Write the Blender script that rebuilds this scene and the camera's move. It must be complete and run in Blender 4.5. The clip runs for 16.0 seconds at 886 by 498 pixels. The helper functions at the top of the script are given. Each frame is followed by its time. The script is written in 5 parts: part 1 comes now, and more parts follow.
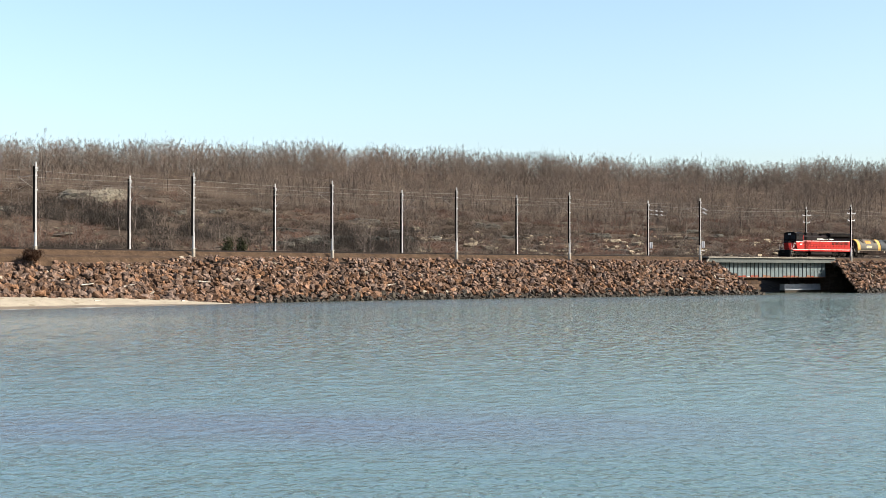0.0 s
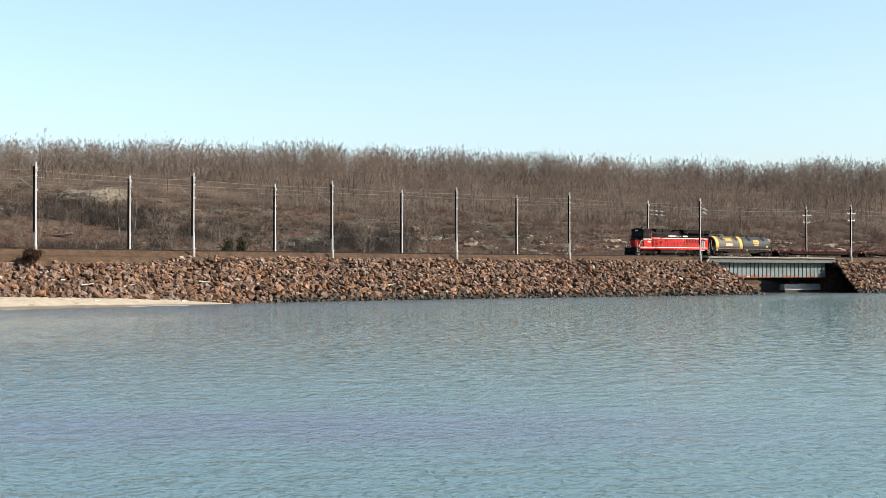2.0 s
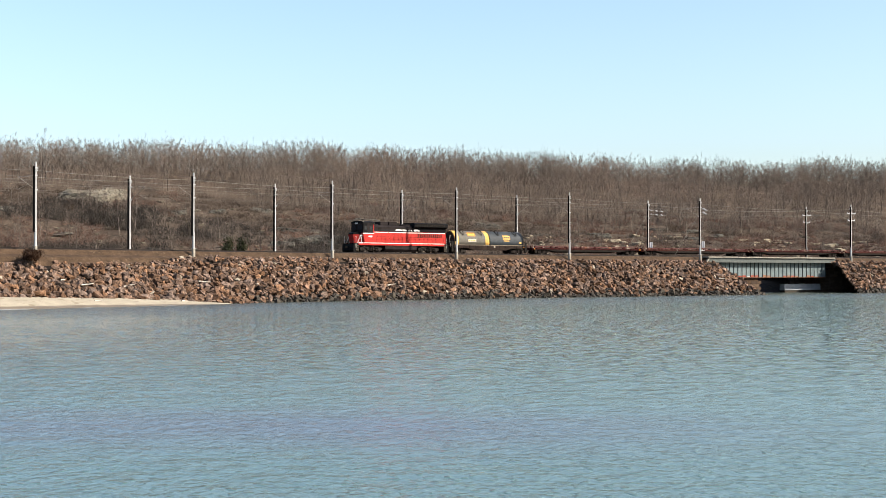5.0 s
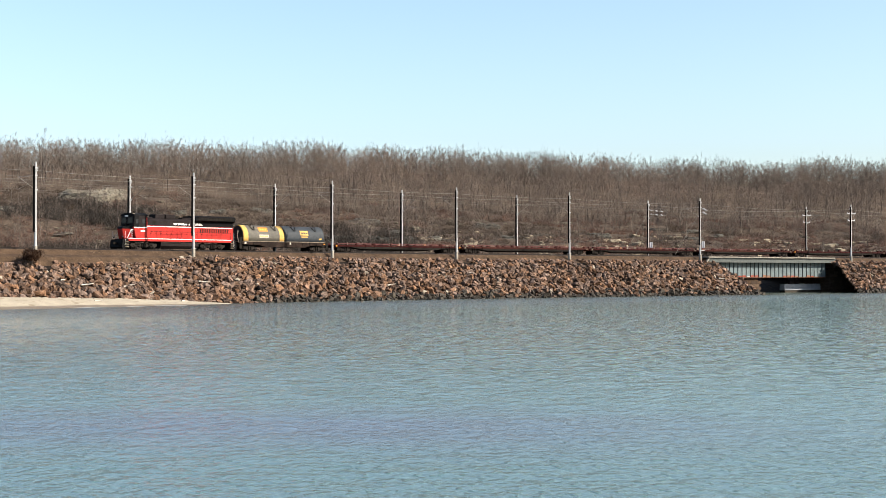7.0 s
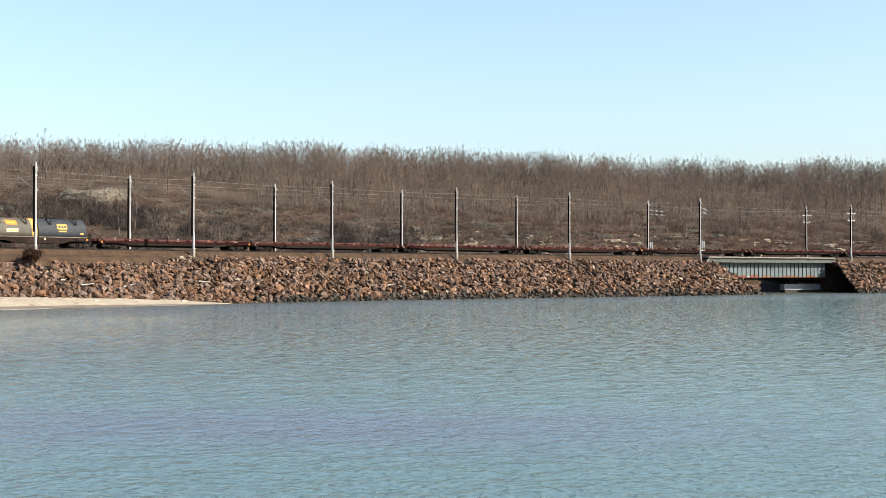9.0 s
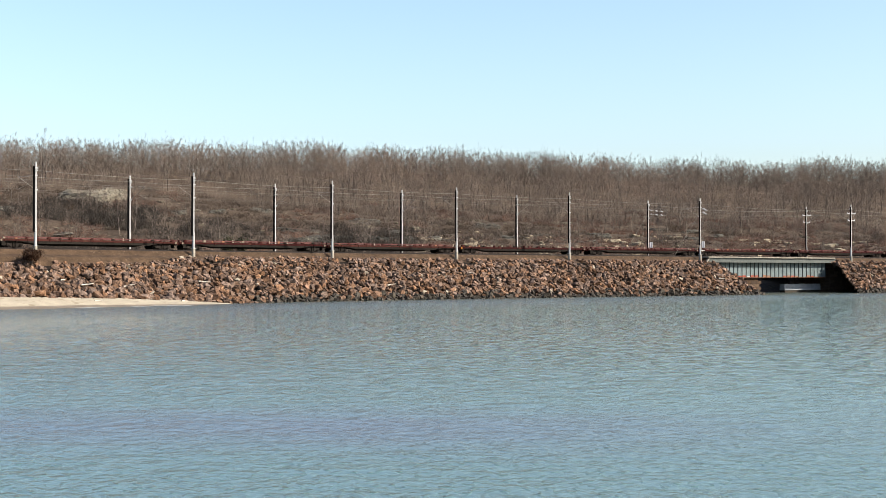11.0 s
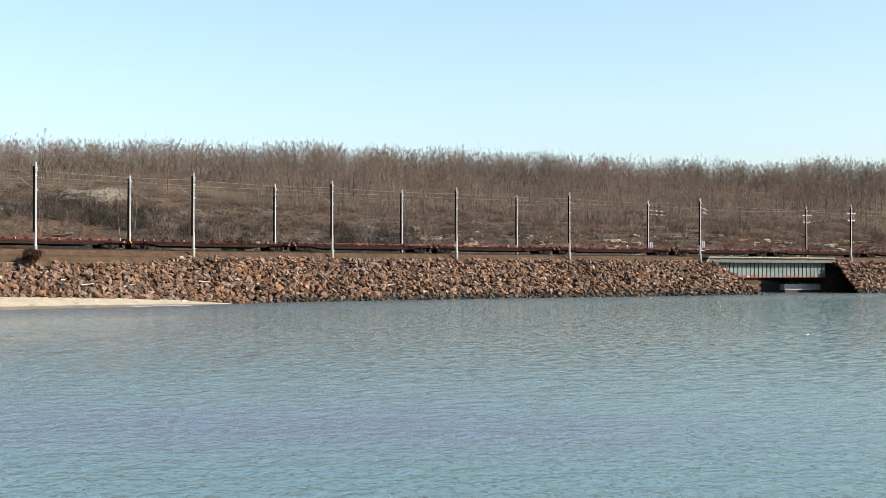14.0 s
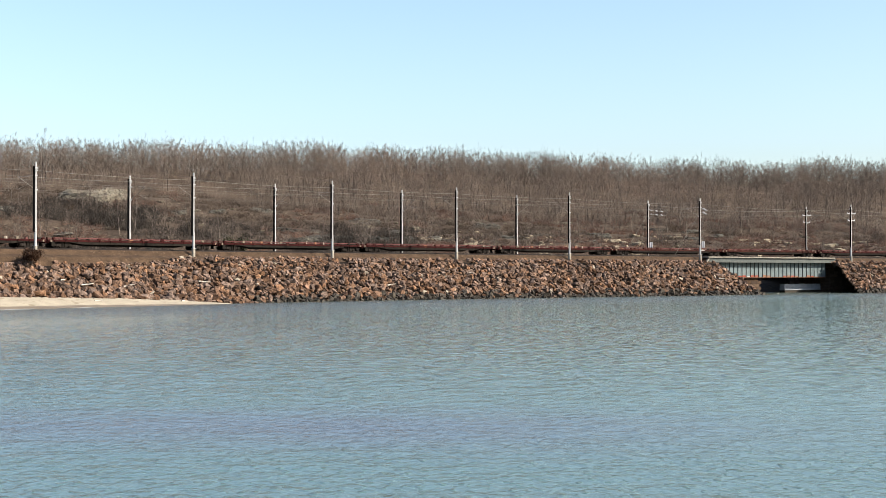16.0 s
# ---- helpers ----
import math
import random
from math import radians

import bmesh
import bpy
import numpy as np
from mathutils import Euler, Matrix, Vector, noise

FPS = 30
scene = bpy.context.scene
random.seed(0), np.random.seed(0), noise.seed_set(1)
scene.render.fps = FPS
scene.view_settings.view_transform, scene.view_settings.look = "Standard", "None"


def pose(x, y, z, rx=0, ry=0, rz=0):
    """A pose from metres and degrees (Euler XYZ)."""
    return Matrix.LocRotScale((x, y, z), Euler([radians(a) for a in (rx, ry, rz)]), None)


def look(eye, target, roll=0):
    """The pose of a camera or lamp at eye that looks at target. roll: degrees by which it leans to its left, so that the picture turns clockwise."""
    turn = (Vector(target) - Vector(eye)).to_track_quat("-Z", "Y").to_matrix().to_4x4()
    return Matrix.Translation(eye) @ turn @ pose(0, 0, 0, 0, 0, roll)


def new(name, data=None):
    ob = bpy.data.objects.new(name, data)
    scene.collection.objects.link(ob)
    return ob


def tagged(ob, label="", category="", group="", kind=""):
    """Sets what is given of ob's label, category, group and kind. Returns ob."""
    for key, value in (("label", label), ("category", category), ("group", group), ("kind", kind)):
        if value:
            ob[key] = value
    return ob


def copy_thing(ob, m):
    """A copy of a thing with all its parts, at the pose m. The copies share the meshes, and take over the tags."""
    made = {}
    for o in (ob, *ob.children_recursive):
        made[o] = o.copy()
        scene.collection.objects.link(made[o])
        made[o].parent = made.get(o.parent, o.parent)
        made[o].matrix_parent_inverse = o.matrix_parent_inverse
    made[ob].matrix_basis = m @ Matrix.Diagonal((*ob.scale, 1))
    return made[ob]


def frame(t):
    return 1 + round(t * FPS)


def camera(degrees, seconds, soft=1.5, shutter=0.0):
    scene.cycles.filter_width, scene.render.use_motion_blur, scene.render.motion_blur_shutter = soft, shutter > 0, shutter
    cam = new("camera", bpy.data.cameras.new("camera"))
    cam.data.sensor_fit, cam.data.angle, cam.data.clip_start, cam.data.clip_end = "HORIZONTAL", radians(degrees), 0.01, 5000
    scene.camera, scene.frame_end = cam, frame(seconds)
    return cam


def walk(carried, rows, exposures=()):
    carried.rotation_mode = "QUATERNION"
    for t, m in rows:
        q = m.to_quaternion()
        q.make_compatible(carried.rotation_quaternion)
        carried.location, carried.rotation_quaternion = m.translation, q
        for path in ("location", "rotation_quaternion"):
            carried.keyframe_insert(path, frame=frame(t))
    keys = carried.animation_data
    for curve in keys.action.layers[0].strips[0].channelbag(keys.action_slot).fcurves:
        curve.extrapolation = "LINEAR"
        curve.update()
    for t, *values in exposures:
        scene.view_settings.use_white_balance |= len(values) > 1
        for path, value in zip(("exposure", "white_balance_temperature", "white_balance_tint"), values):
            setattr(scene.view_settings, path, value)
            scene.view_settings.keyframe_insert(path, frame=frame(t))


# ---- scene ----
# Camera on the beach, held still: it looks along +y over the bay.
EYE_Z = 3.6
FOV = 34.88
cam = camera(FOV, 16.0, soft=0.85, shutter=0.2)
CAM_POSE = pose(0, 0, EYE_Z, 90 + 0.964, 0, 0)
walk(cam, [(0.0, CAM_POSE), (16.0, CAM_POSE)], exposures=[(0.0, 1.73), (16.0, 1.73)])

# ---------------------------------------------------------------- light
SUN_TO = Vector((0.80, -0.23, 0.555)).normalized()
world = bpy.data.worlds.new("sky")
scene.world = world
world.use_nodes = True
wn = world.node_tree
wn.nodes.clear()
sky = wn.nodes.new("ShaderNodeTexSky")
sky.sky_type = "NISHITA"
sky.sun_disc = False
sky.sun_elevation = math.asin(SUN_TO.z)
sky.sun_rotation = math.atan2(SUN_TO.x, SUN_TO.y)
sky.altitude = 0
sky.air_density = 1.0
sky.dust_density = 2.0
sky.ozone_density = 2.25
bg = wn.nodes.new("ShaderNodeBackground")
bg.inputs["Strength"].default_value = 0.08
wo = wn.nodes.new("ShaderNodeOutputWorld")
wn.links.new(sky.outputs[0], bg.inputs[0])
wn.links.new(bg.outputs[0], wo.inputs[0])
sun_data = bpy.data.lights.new("sun", "SUN")
sun_data.energy = 4.2
sun_data.angle = radians(0.53)
sun_data.color = (1.0, 0.92, 0.81)
sun = new("sun", sun_data)
sun.matrix_world = look((60, -40, 80), Vector((60, -40, 80)) - SUN_TO)

# ---------------------------------------------------------------- materials
def nodes_of(name):
    m = bpy.data.materials.new(name)
    m.use_nodes = True
    nt = m.node_tree
    return m, nt, nt.nodes["Principled BSDF"]


def surf(name, dark, light, size=1.0, rough=0.7, metal=0.0, bump=0.0, fine=8.0, vary=0.0, stretch=(1, 1, 1), third=None,
         third_size=0.2, third_cover=0.62, island=False, spec=0.1):
    """A grainy surface: two scales of noise between two colours, an optional third colour in patches, relief, variation by piece."""
    m, nt, p = nodes_of(name)
    N, L = nt.nodes, nt.links
    tc = N.new("ShaderNodeTexCoord")
    mp = N.new("ShaderNodeMapping")
    mp.inputs["Scale"].default_value = stretch
    L.new(tc.outputs["Object"], mp.inputs[0])
    n1 = N.new("ShaderNodeTexNoise")
    n1.inputs["Scale"].default_value = 1.0 / size
    n1.inputs["Detail"].default_value = 5
    n2 = N.new("ShaderNodeTexNoise")
    n2.inputs["Scale"].default_value = fine / size
    n2.inputs["Detail"].default_value = 3
    for n in (n1, n2):
        L.new(mp.outputs[0], n.inputs["Vector"])
    mix = N.new("ShaderNodeMath")
    mix.operation = "MULTIPLY_ADD"
    mix.inputs[1].default_value = 0.45
    half = N.new("ShaderNodeMath")
    half.operation = "MULTIPLY"
    half.inputs[1].default_value = 0.55
    L.new(n1.outputs[0], half.inputs[0])
    L.new(n2.outputs[0], mix.inputs[0])
    L.new(half.outputs[0], mix.inputs[2])
    ramp = N.new("ShaderNodeValToRGB")
    ramp.color_ramp.elements[0].position, ramp.color_ramp.elements[1].position = 0.36, 0.64
    ramp.color_ramp.elements[0].color = (*dark, 1)
    ramp.color_ramp.elements[1].color = (*light, 1)
    L.new(mix.outputs[0], ramp.inputs[0])
    col = ramp.outputs[0]
    if third:
        n3 = N.new("ShaderNodeTexNoise")
        n3.inputs["Scale"].default_value = 1.0 / third_size
        n3.inputs["Detail"].default_value = 4
        L.new(mp.outputs[0], n3.inputs["Vector"])
        r3 = N.new("ShaderNodeValToRGB")
        r3.color_ramp.elements[0].position, r3.color_ramp.elements[1].position = third_cover, third_cover + 0.1
        L.new(n3.outputs[0], r3.inputs[0])
        mx = N.new("ShaderNodeMix")
        mx.data_type = "RGBA"
        mx.inputs["B"].default_value = (*third, 1)
        L.new(r3.outputs[0], mx.inputs["Factor"])
        L.new(col, mx.inputs["A"])
        col = mx.outputs["Result"]
    if vary:
        if island:
            src = N.new("ShaderNodeNewGeometry").outputs["Random Per Island"]
        else:
            src = N.new("ShaderNodeObjectInfo").outputs["Random"]
        hs = N.new("ShaderNodeHueSaturation")
        mr = N.new("ShaderNodeMapRange")
        mr.inputs["To Min"].default_value, mr.inputs["To Max"].default_value = 1 - vary, 1 + vary
        L.new(src, mr.inputs[0])
        L.new(mr.outputs[0], hs.inputs["Value"])
        wn1 = N.new("ShaderNodeTexWhiteNoise")
        wn1.noise_dimensions = "1D"
        L.new(src, wn1.inputs["W"])
        ms = N.new("ShaderNodeMapRange")
        ms.inputs["To Min"].default_value, ms.inputs["To Max"].default_value = 1 - vary * 0.5, 1 + vary * 0.5
        L.new(wn1.outputs["Value"], ms.inputs[0])
        L.new(ms.outputs[0], hs.inputs["Saturation"])
        L.new(col, hs.inputs["Color"])
        col = hs.outputs[0]
    L.new(col, p.inputs["Base Color"])
    p.inputs["Roughness"].default_value = rough
    p.inputs["Metallic"].default_value = metal
    p.inputs["Specular IOR Level"].default_value = spec
    if bump:
        b = N.new("ShaderNodeBump")
        b.inputs["Strength"].default_value = 0.7
        b.inputs["Distance"].default_value = bump
        L.new(mix.outputs[0], b.inputs["Height"])
        L.new(b.outputs[0], p.inputs["Normal"])
    return m


def water_material():
    m, nt, p = nodes_of("bay_water")
    N, L = nt.nodes, nt.links
    tc = N.new("ShaderNodeTexCoord")
    geo = N.new("ShaderNodeNewGeometry")
    p.inputs["IOR"].default_value = 1.33

    def noise_at(vector, scale, rot=0, detail=2.5):
        mp = N.new("ShaderNodeMapping")
        mp.inputs["Scale"].default_value = scale
        mp.inputs["Rotation"].default_value = (0, 0, radians(rot))
        n = N.new("ShaderNodeTexNoise")
        n.inputs["Scale"].default_value = 1.0
        n.inputs["Detail"].default_value = detail
        L.new(vector, mp.inputs[0])
        L.new(mp.outputs[0], n.inputs["Vector"])
        return n.outputs[0]

    def maths(op, a, b=0.5, c=None):
        k = N.new("ShaderNodeMath")
        k.operation = op
        for i, v in enumerate((a, b, c)):
            if v is None:
                continue
            if isinstance(v, (int, float)):
                k.inputs[i].default_value = v
            else:
                L.new(v, k.inputs[i])
        return k.outputs[0]

    # clear green water over sand, in large soft patches
    big = noise_at(geo.outputs["Position"], (0.02, 0.06, 1), 4, 3)
    rc = N.new("ShaderNodeValToRGB")
    rc.color_ramp.elements[0].position, rc.color_ramp.elements[1].position = 0.36, 0.66
    rc.color_ramp.elements[0].color = (0.054, 0.094, 0.083, 1)
    rc.color_ramp.elements[1].color = (0.057, 0.095, 0.087, 1)
    L.new(big, rc.inputs[0])
    # a purplish band in the colour, lying across the bay
    sep = N.new("ShaderNodeSeparateXYZ")
    L.new(geo.outputs["Position"], sep.inputs[0])
    edge = noise_at(geo.outputs["Position"], (0.12, 0.35, 1), 0, 3)
    y = maths("MULTIPLY_ADD", edge, 5.0, sep.outputs["Y"])
    y = maths("MULTIPLY_ADD", sep.outputs["X"], 0.04, y)
    d = maths("ABSOLUTE", maths("SUBTRACT", y, 35.7))
    mr = N.new("ShaderNodeMapRange")
    mr.inputs["From Min"].default_value, mr.inputs["From Max"].default_value = 6.2, 1.0
    L.new(d, mr.inputs[0])
    mx = N.new("ShaderNodeMix")
    mx.data_type = "RGBA"
    mx.inputs["B"].default_value = (0.056, 0.058, 0.090, 1)
    side = N.new("ShaderNodeMapRange")
    side.inputs["From Min"].default_value, side.inputs["From Max"].default_value = -2, 9
    side.inputs["To Min"].default_value, side.inputs["To Max"].default_value = 0.9, 0.12
    L.new(sep.outputs["X"], side.inputs[0])
    L.new(maths("MULTIPLY", mr.outputs[0], side.outputs[0]), mx.inputs["Factor"])
    L.new(rc.outputs[0], mx.inputs["A"])
    # paler further out from the beach
    outer = N.new("ShaderNodeMapRange")
    outer.inputs["From Min"].default_value, outer.inputs["From Max"].default_value = 26, 75
    L.new(sep.outputs["Y"], outer.inputs[0])
    md = N.new("ShaderNodeMix")
    md.data_type = "RGBA"
    md.inputs["B"].default_value = (0.094, 0.130, 0.108, 1)
    L.new(outer.outputs[0], md.inputs["Factor"])
    L.new(mx.outputs["Result"], md.inputs["A"])
    # darker towards the west: dimmer sky reflection put into the colour
    west = N.new("ShaderNodeMapRange")
    west.inputs["From Min"].default_value, west.inputs["From Max"].default_value = 8, -28
    L.new(sep.outputs["X"], west.inputs[0])
    mw = N.new("ShaderNodeMix")
    mw.data_type = "RGBA"
    mw.inputs["B"].default_value = (0.040, 0.072, 0.074, 1)
    L.new(maths("MULTIPLY", west.outputs[0], 0.85), mw.inputs["Factor"])
    L.new(md.outputs["Result"], mw.inputs["A"])
    # the bank's dark reflection, put into the colour along the embankment's foot
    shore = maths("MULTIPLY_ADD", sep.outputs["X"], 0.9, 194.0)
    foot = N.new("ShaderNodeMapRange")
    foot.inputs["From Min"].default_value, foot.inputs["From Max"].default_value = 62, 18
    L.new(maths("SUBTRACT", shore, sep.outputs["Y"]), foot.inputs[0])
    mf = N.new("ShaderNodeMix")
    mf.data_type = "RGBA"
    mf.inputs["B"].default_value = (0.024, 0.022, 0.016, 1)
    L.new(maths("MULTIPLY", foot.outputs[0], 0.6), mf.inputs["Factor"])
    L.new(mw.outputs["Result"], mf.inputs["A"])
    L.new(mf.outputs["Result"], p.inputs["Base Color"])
    # small ripples, weaker away from the beach
    near = N.new("ShaderNodeMapRange")
    near.inputs["From Min"].default_value, near.inputs["From Max"].default_value = 28, 80
    near.inputs["To Min"].default_value, near.inputs["To Max"].default_value = 1.0, 0.45
    L.new(sep.outputs["Y"], near.inputs[0])
    small = maths("MULTIPLY", noise_at(tc.outputs["Object"], (4.6, 3.6, 1), 8, 1.5), 0.029)
    small = maths("MULTIPLY_ADD", noise_at(tc.outputs["Object"], (9.0, 7.0, 1), -12, 1.0), 0.010, small)
    dash = maths("MAXIMUM", maths("SUBTRACT", noise_at(tc.outputs["Object"], (5.2, 3.2, 1), 4, 1.0), 0.55), 0.0)
    small = maths("MULTIPLY_ADD", dash, 0.10, small)
    total = maths("MULTIPLY", small, near.outputs[0])
    for scale, rot, amount, detail in (((0.5, 0.4, 1), 14, 0.04, 1.0), ((1.7, 1.3, 1), -10, 0.05, 1.0)):
        total = maths("MULTIPLY_ADD", noise_at(tc.outputs["Object"], scale, rot, detail), amount, total)
    # fine wind ripples dull the surface, most of all in the shallows
    dull = N.new("ShaderNodeMapRange")
    dull.inputs["From Min"].default_value, dull.inputs["From Max"].default_value = 32, 75
    dull.inputs["To Min"].default_value, dull.inputs["To Max"].default_value = 0.19, 0.075
    L.new(sep.outputs["Y"], dull.inputs[0])
    L.new(maths("MULTIPLY_ADD", foot.outputs[0], 0.16, dull.outputs[0]), p.inputs["Roughness"])
    # longer chop out in the open water
    off = N.new("ShaderNodeMapRange")
    off.inputs["From Min"].default_value, off.inputs["From Max"].default_value = 35, 170
    off.inputs["To Max"].default_value = 1.8
    L.new(sep.outputs["Y"], off.inputs[0])
    chop = maths("MULTIPLY", noise_at(tc.outputs["Object"], (1.5, 1.0, 1), 5, 2.0), 0.26)
    chop = maths("MULTIPLY_ADD", noise_at(tc.outputs["Object"], (3.0, 1.8, 1), -8, 1.0), 0.05, chop)
    # scattered steep wavelets
    steep = maths("MAXIMUM", maths("SUBTRACT", noise_at(tc.outputs["Object"], (1.2, 1.05, 1), -6, 2.0), 0.53), 0.0)
    chop = maths("MULTIPLY_ADD", steep, 2.1, chop)
    # livelier in the open to the east
    east = N.new("ShaderNodeMapRange")
    east.inputs["From Min"].default_value, east.inputs["From Max"].default_value = -5, 25
    east.inputs["To Min"].default_value, east.inputs["To Max"].default_value = 1.1, 1.75
    L.new(sep.outputs["X"], east.inputs[0])
    chop = maths("MULTIPLY", chop, east.outputs[0])
    total = maths("MULTIPLY_ADD", chop, off.outputs[0], total)
    # calmer in the lee of the embankment
    lee = N.new("ShaderNodeMapRange")
    lee.inputs["From Min"].default_value, lee.inputs["From Max"].default_value = 20, 64
    lee.inputs["To Min"].default_value = 0.8
    L.new(maths("SUBTRACT", shore, sep.outputs["Y"]), lee.inputs[0])
    total = maths("MULTIPLY", total, lee.outputs[0])
    total = maths("MULTIPLY_ADD", noise_at(tc.outputs["Object"], (4.5, 3.0, 1), 3, 1.0), 0.003, total)
    b = N.new("ShaderNodeBump")
    b.inputs["Strength"].default_value = 1.0
    b.inputs["Distance"].default_value = 1.0
    L.new(total, b.inputs["Height"])
    L.new(b.outputs[0], p.inputs["Normal"])
    return m


WATER = water_material()
GROUND = surf("leaf_litter_ground", (0.019, 0.0135, 0.0092), (0.066, 0.0475, 0.033), 5.0, 0.95, bump=0.25, fine=9, third=(0.098, 0.078, 0.056),
              third_size=0.9, third_cover=0.59)
GRAVEL = surf("brown_gravel", (0.0195, 0.0122, 0.0073), (0.0565, 0.0358, 0.0216), 0.9, 0.95, bump=0.10, fine=8, third=(0.081, 0.056, 0.037), third_size=0.35, third_cover=0.6)
UNDER_STONE = surf("shade_between_stones", (0.004, 0.0028, 0.002), (0.011, 0.0075, 0.005), 0.6, 0.95, bump=0.05)
SAND_WET = surf("wet_brown_sand", (0.082, 0.064, 0.044), (0.135, 0.108, 0.077), 1.4, 0.5, fine=12)
WAVELET_DARK = surf("dark_wavelet_face", (0.006, 0.0085, 0.007), (0.018, 0.022, 0.018), 0.2, 0.5, bump=0.02)
SAND = surf("pale_beach_sand", (0.19, 0.164, 0.121), (0.264, 0.231, 0.174), 1.4, 0.95, bump=0.03, fine=12, third=(0.148, 0.121, 0.0845), third_size=1.2, third_cover=0.6)
ROCK = surf("brown_riprap_stone", (0.023, 0.0140, 0.0100), (0.150, 0.094, 0.0645), 0.55, 0.9, bump=0.16, fine=6, vary=0.5, third=(0.19, 0.138, 0.097),
            third_size=0.5, third_cover=0.63)
ROCK_JOINED = surf("brown_riprap_stone_far", (0.023, 0.0140, 0.0100), (0.150, 0.094, 0.0645), 0.55, 0.9, bump=0.16, fine=6, vary=0.5, island=True, third=(0.19, 0.138, 0.097),
            third_size=0.5, third_cover=0.63)
ROCK_WET = surf("dark_weedy_stone", (0.0134, 0.0114, 0.00869), (0.0443, 0.0376, 0.0295), 0.8, 0.75, bump=0.04, fine=7, vary=0.4, island=True)
ROCK_PALE = surf("pale_stone", (0.135, 0.112, 0.084), (0.235, 0.203, 0.158), 0.6, 0.9, bump=0.03, fine=6)
LEDGE = surf("lichen_grey_ledge", (0.060, 0.053, 0.040), (0.128, 0.112, 0.085), 3.0, 0.95, bump=0.2, fine=7, stretch=(1, 1, 2.5),
             third=(0.035, 0.030, 0.025), third_size=1.6, third_cover=0.60)
STONE_DRY = surf("dry_tan_stone", (0.125, 0.103, 0.072), (0.24, 0.20, 0.145), 0.8, 0.95, bump=0.05, fine=6)
LEDGE_DARK = surf("shaded_dark_rock_face", (0.010, 0.0105, 0.009), (0.038, 0.038, 0.032), 1.2, 0.9, bump=0.25, fine=6, stretch=(1, 1, 2.0), third=(0.085, 0.082, 0.068),
                  third_size=0.7, third_cover=0.62)
LEDGE_GREY = surf("dark_grey_bedrock", (0.022, 0.021, 0.018), (0.074, 0.069, 0.057), 1.6, 0.95, bump=0.2, fine=6, stretch=(1, 1, 2.5), third=(0.135, 0.125, 0.10),
                  third_size=0.9, third_cover=0.60)
BARK = surf("grey_brown_bark", (0.050, 0.040, 0.0335), (0.125, 0.102, 0.083), 2.0, 0.95, vary=0.25, island=True)
TWIG = surf("brown_twigs", (0.080, 0.0625, 0.050), (0.127, 0.0995, 0.080), 9.0, 0.95, vary=0.12, island=True, third=(0.134, 0.100, 0.079), third_size=38.0, third_cover=0.47)
BRUSH = surf("dry_brush", (0.030, 0.0220, 0.0165), (0.082, 0.062, 0.047), 7.0, 0.95, vary=0.25, island=True)
BRUSH_DARK = surf("grey_thicket", (0.017, 0.0142, 0.0122), (0.047, 0.039, 0.0325), 7.0, 0.95, vary=0.25, island=True)
BRUSH_RED = surf("russet_brush", (0.050, 0.030, 0.023), (0.125, 0.077, 0.057), 7.0, 0.95, vary=0.25, island=True)
CEDAR = surf("dark_cedar_leaf", (0.010, 0.0125, 0.006), (0.030, 0.031, 0.0155), 1.0, 0.9, vary=0.3, island=True)
DRY_BUSH = surf("russet_dry_bush", (0.010, 0.0058, 0.0036), (0.042, 0.022, 0.0125), 1.0, 0.9, vary=0.3, island=True)
GALV = surf("galvanised_steel", (0.23, 0.23, 0.228), (0.34, 0.34, 0.335), 1.2, 0.55, fine=10)
CONCRETE = surf("weathered_concrete", (0.148, 0.131, 0.107), (0.228, 0.205, 0.171), 0.8, 0.9, bump=0.01, fine=9)
WIRE = surf("overhead_wire", (0.11, 0.103, 0.0928), (0.172, 0.165, 0.148), 1.0, 0.6, metal=0.3)
CERAMIC = surf("grey_insulator", (0.17, 0.172, 0.175), (0.26, 0.262, 0.265), 0.2, 0.4)
STEEL_RAIL = surf("rusty_rail", (0.0043, 0.00292, 0.00224), (0.0129, 0.00774, 0.00559), 1.5, 0.75, spec=0.2)
STEEL_ARM = surf("weathered_steel_arm", (0.13, 0.115, 0.10), (0.21, 0.19, 0.165), 0.8, 0.7, fine=8)
DECK_GREY = surf("weathered_walkway_concrete", (0.114, 0.102, 0.0839), (0.187, 0.171, 0.141), 1.2, 0.9, bump=0.01, fine=7, third=(0.148, 0.127, 0.101),
                 third_size=0.9, third_cover=0.62)
GIRDER = surf("faded_green_girder_paint", (0.058, 0.075, 0.077), (0.098, 0.120, 0.122), 1.5, 0.6, fine=7, third=(0.0936, 0.0562, 0.0374), third_size=0.7,
              third_cover=0.66)
SLEEPER = surf("creosoted_sleeper", (0.0101, 0.00738, 0.00537), (0.0302, 0.0221, 0.0161), 0.6, 0.95)
GIRDER_SHADED = surf("girder_steel_in_shade", (0.00671, 0.00671, 0.00671), (0.0175, 0.0161, 0.0148), 1.0, 0.8)
RUST = surf("rusted_flange", (0.0869, 0.0369, 0.0201), (0.201, 0.101, 0.0604), 0.5, 0.85, fine=6)
FASCIA = surf("grey_green_fascia", (0.046, 0.052, 0.049), (0.074, 0.080, 0.075), 1.6, 0.7, fine=7, third=(0.10, 0.075, 0.055), third_size=0.8, third_cover=0.66)
ABUTMENT_SHADED = surf("shaded_brownstone", (0.0201, 0.0134, 0.00937), (0.057, 0.0389, 0.0268), 0.9, 0.95, bump=0.05, fine=6, vary=0.3)
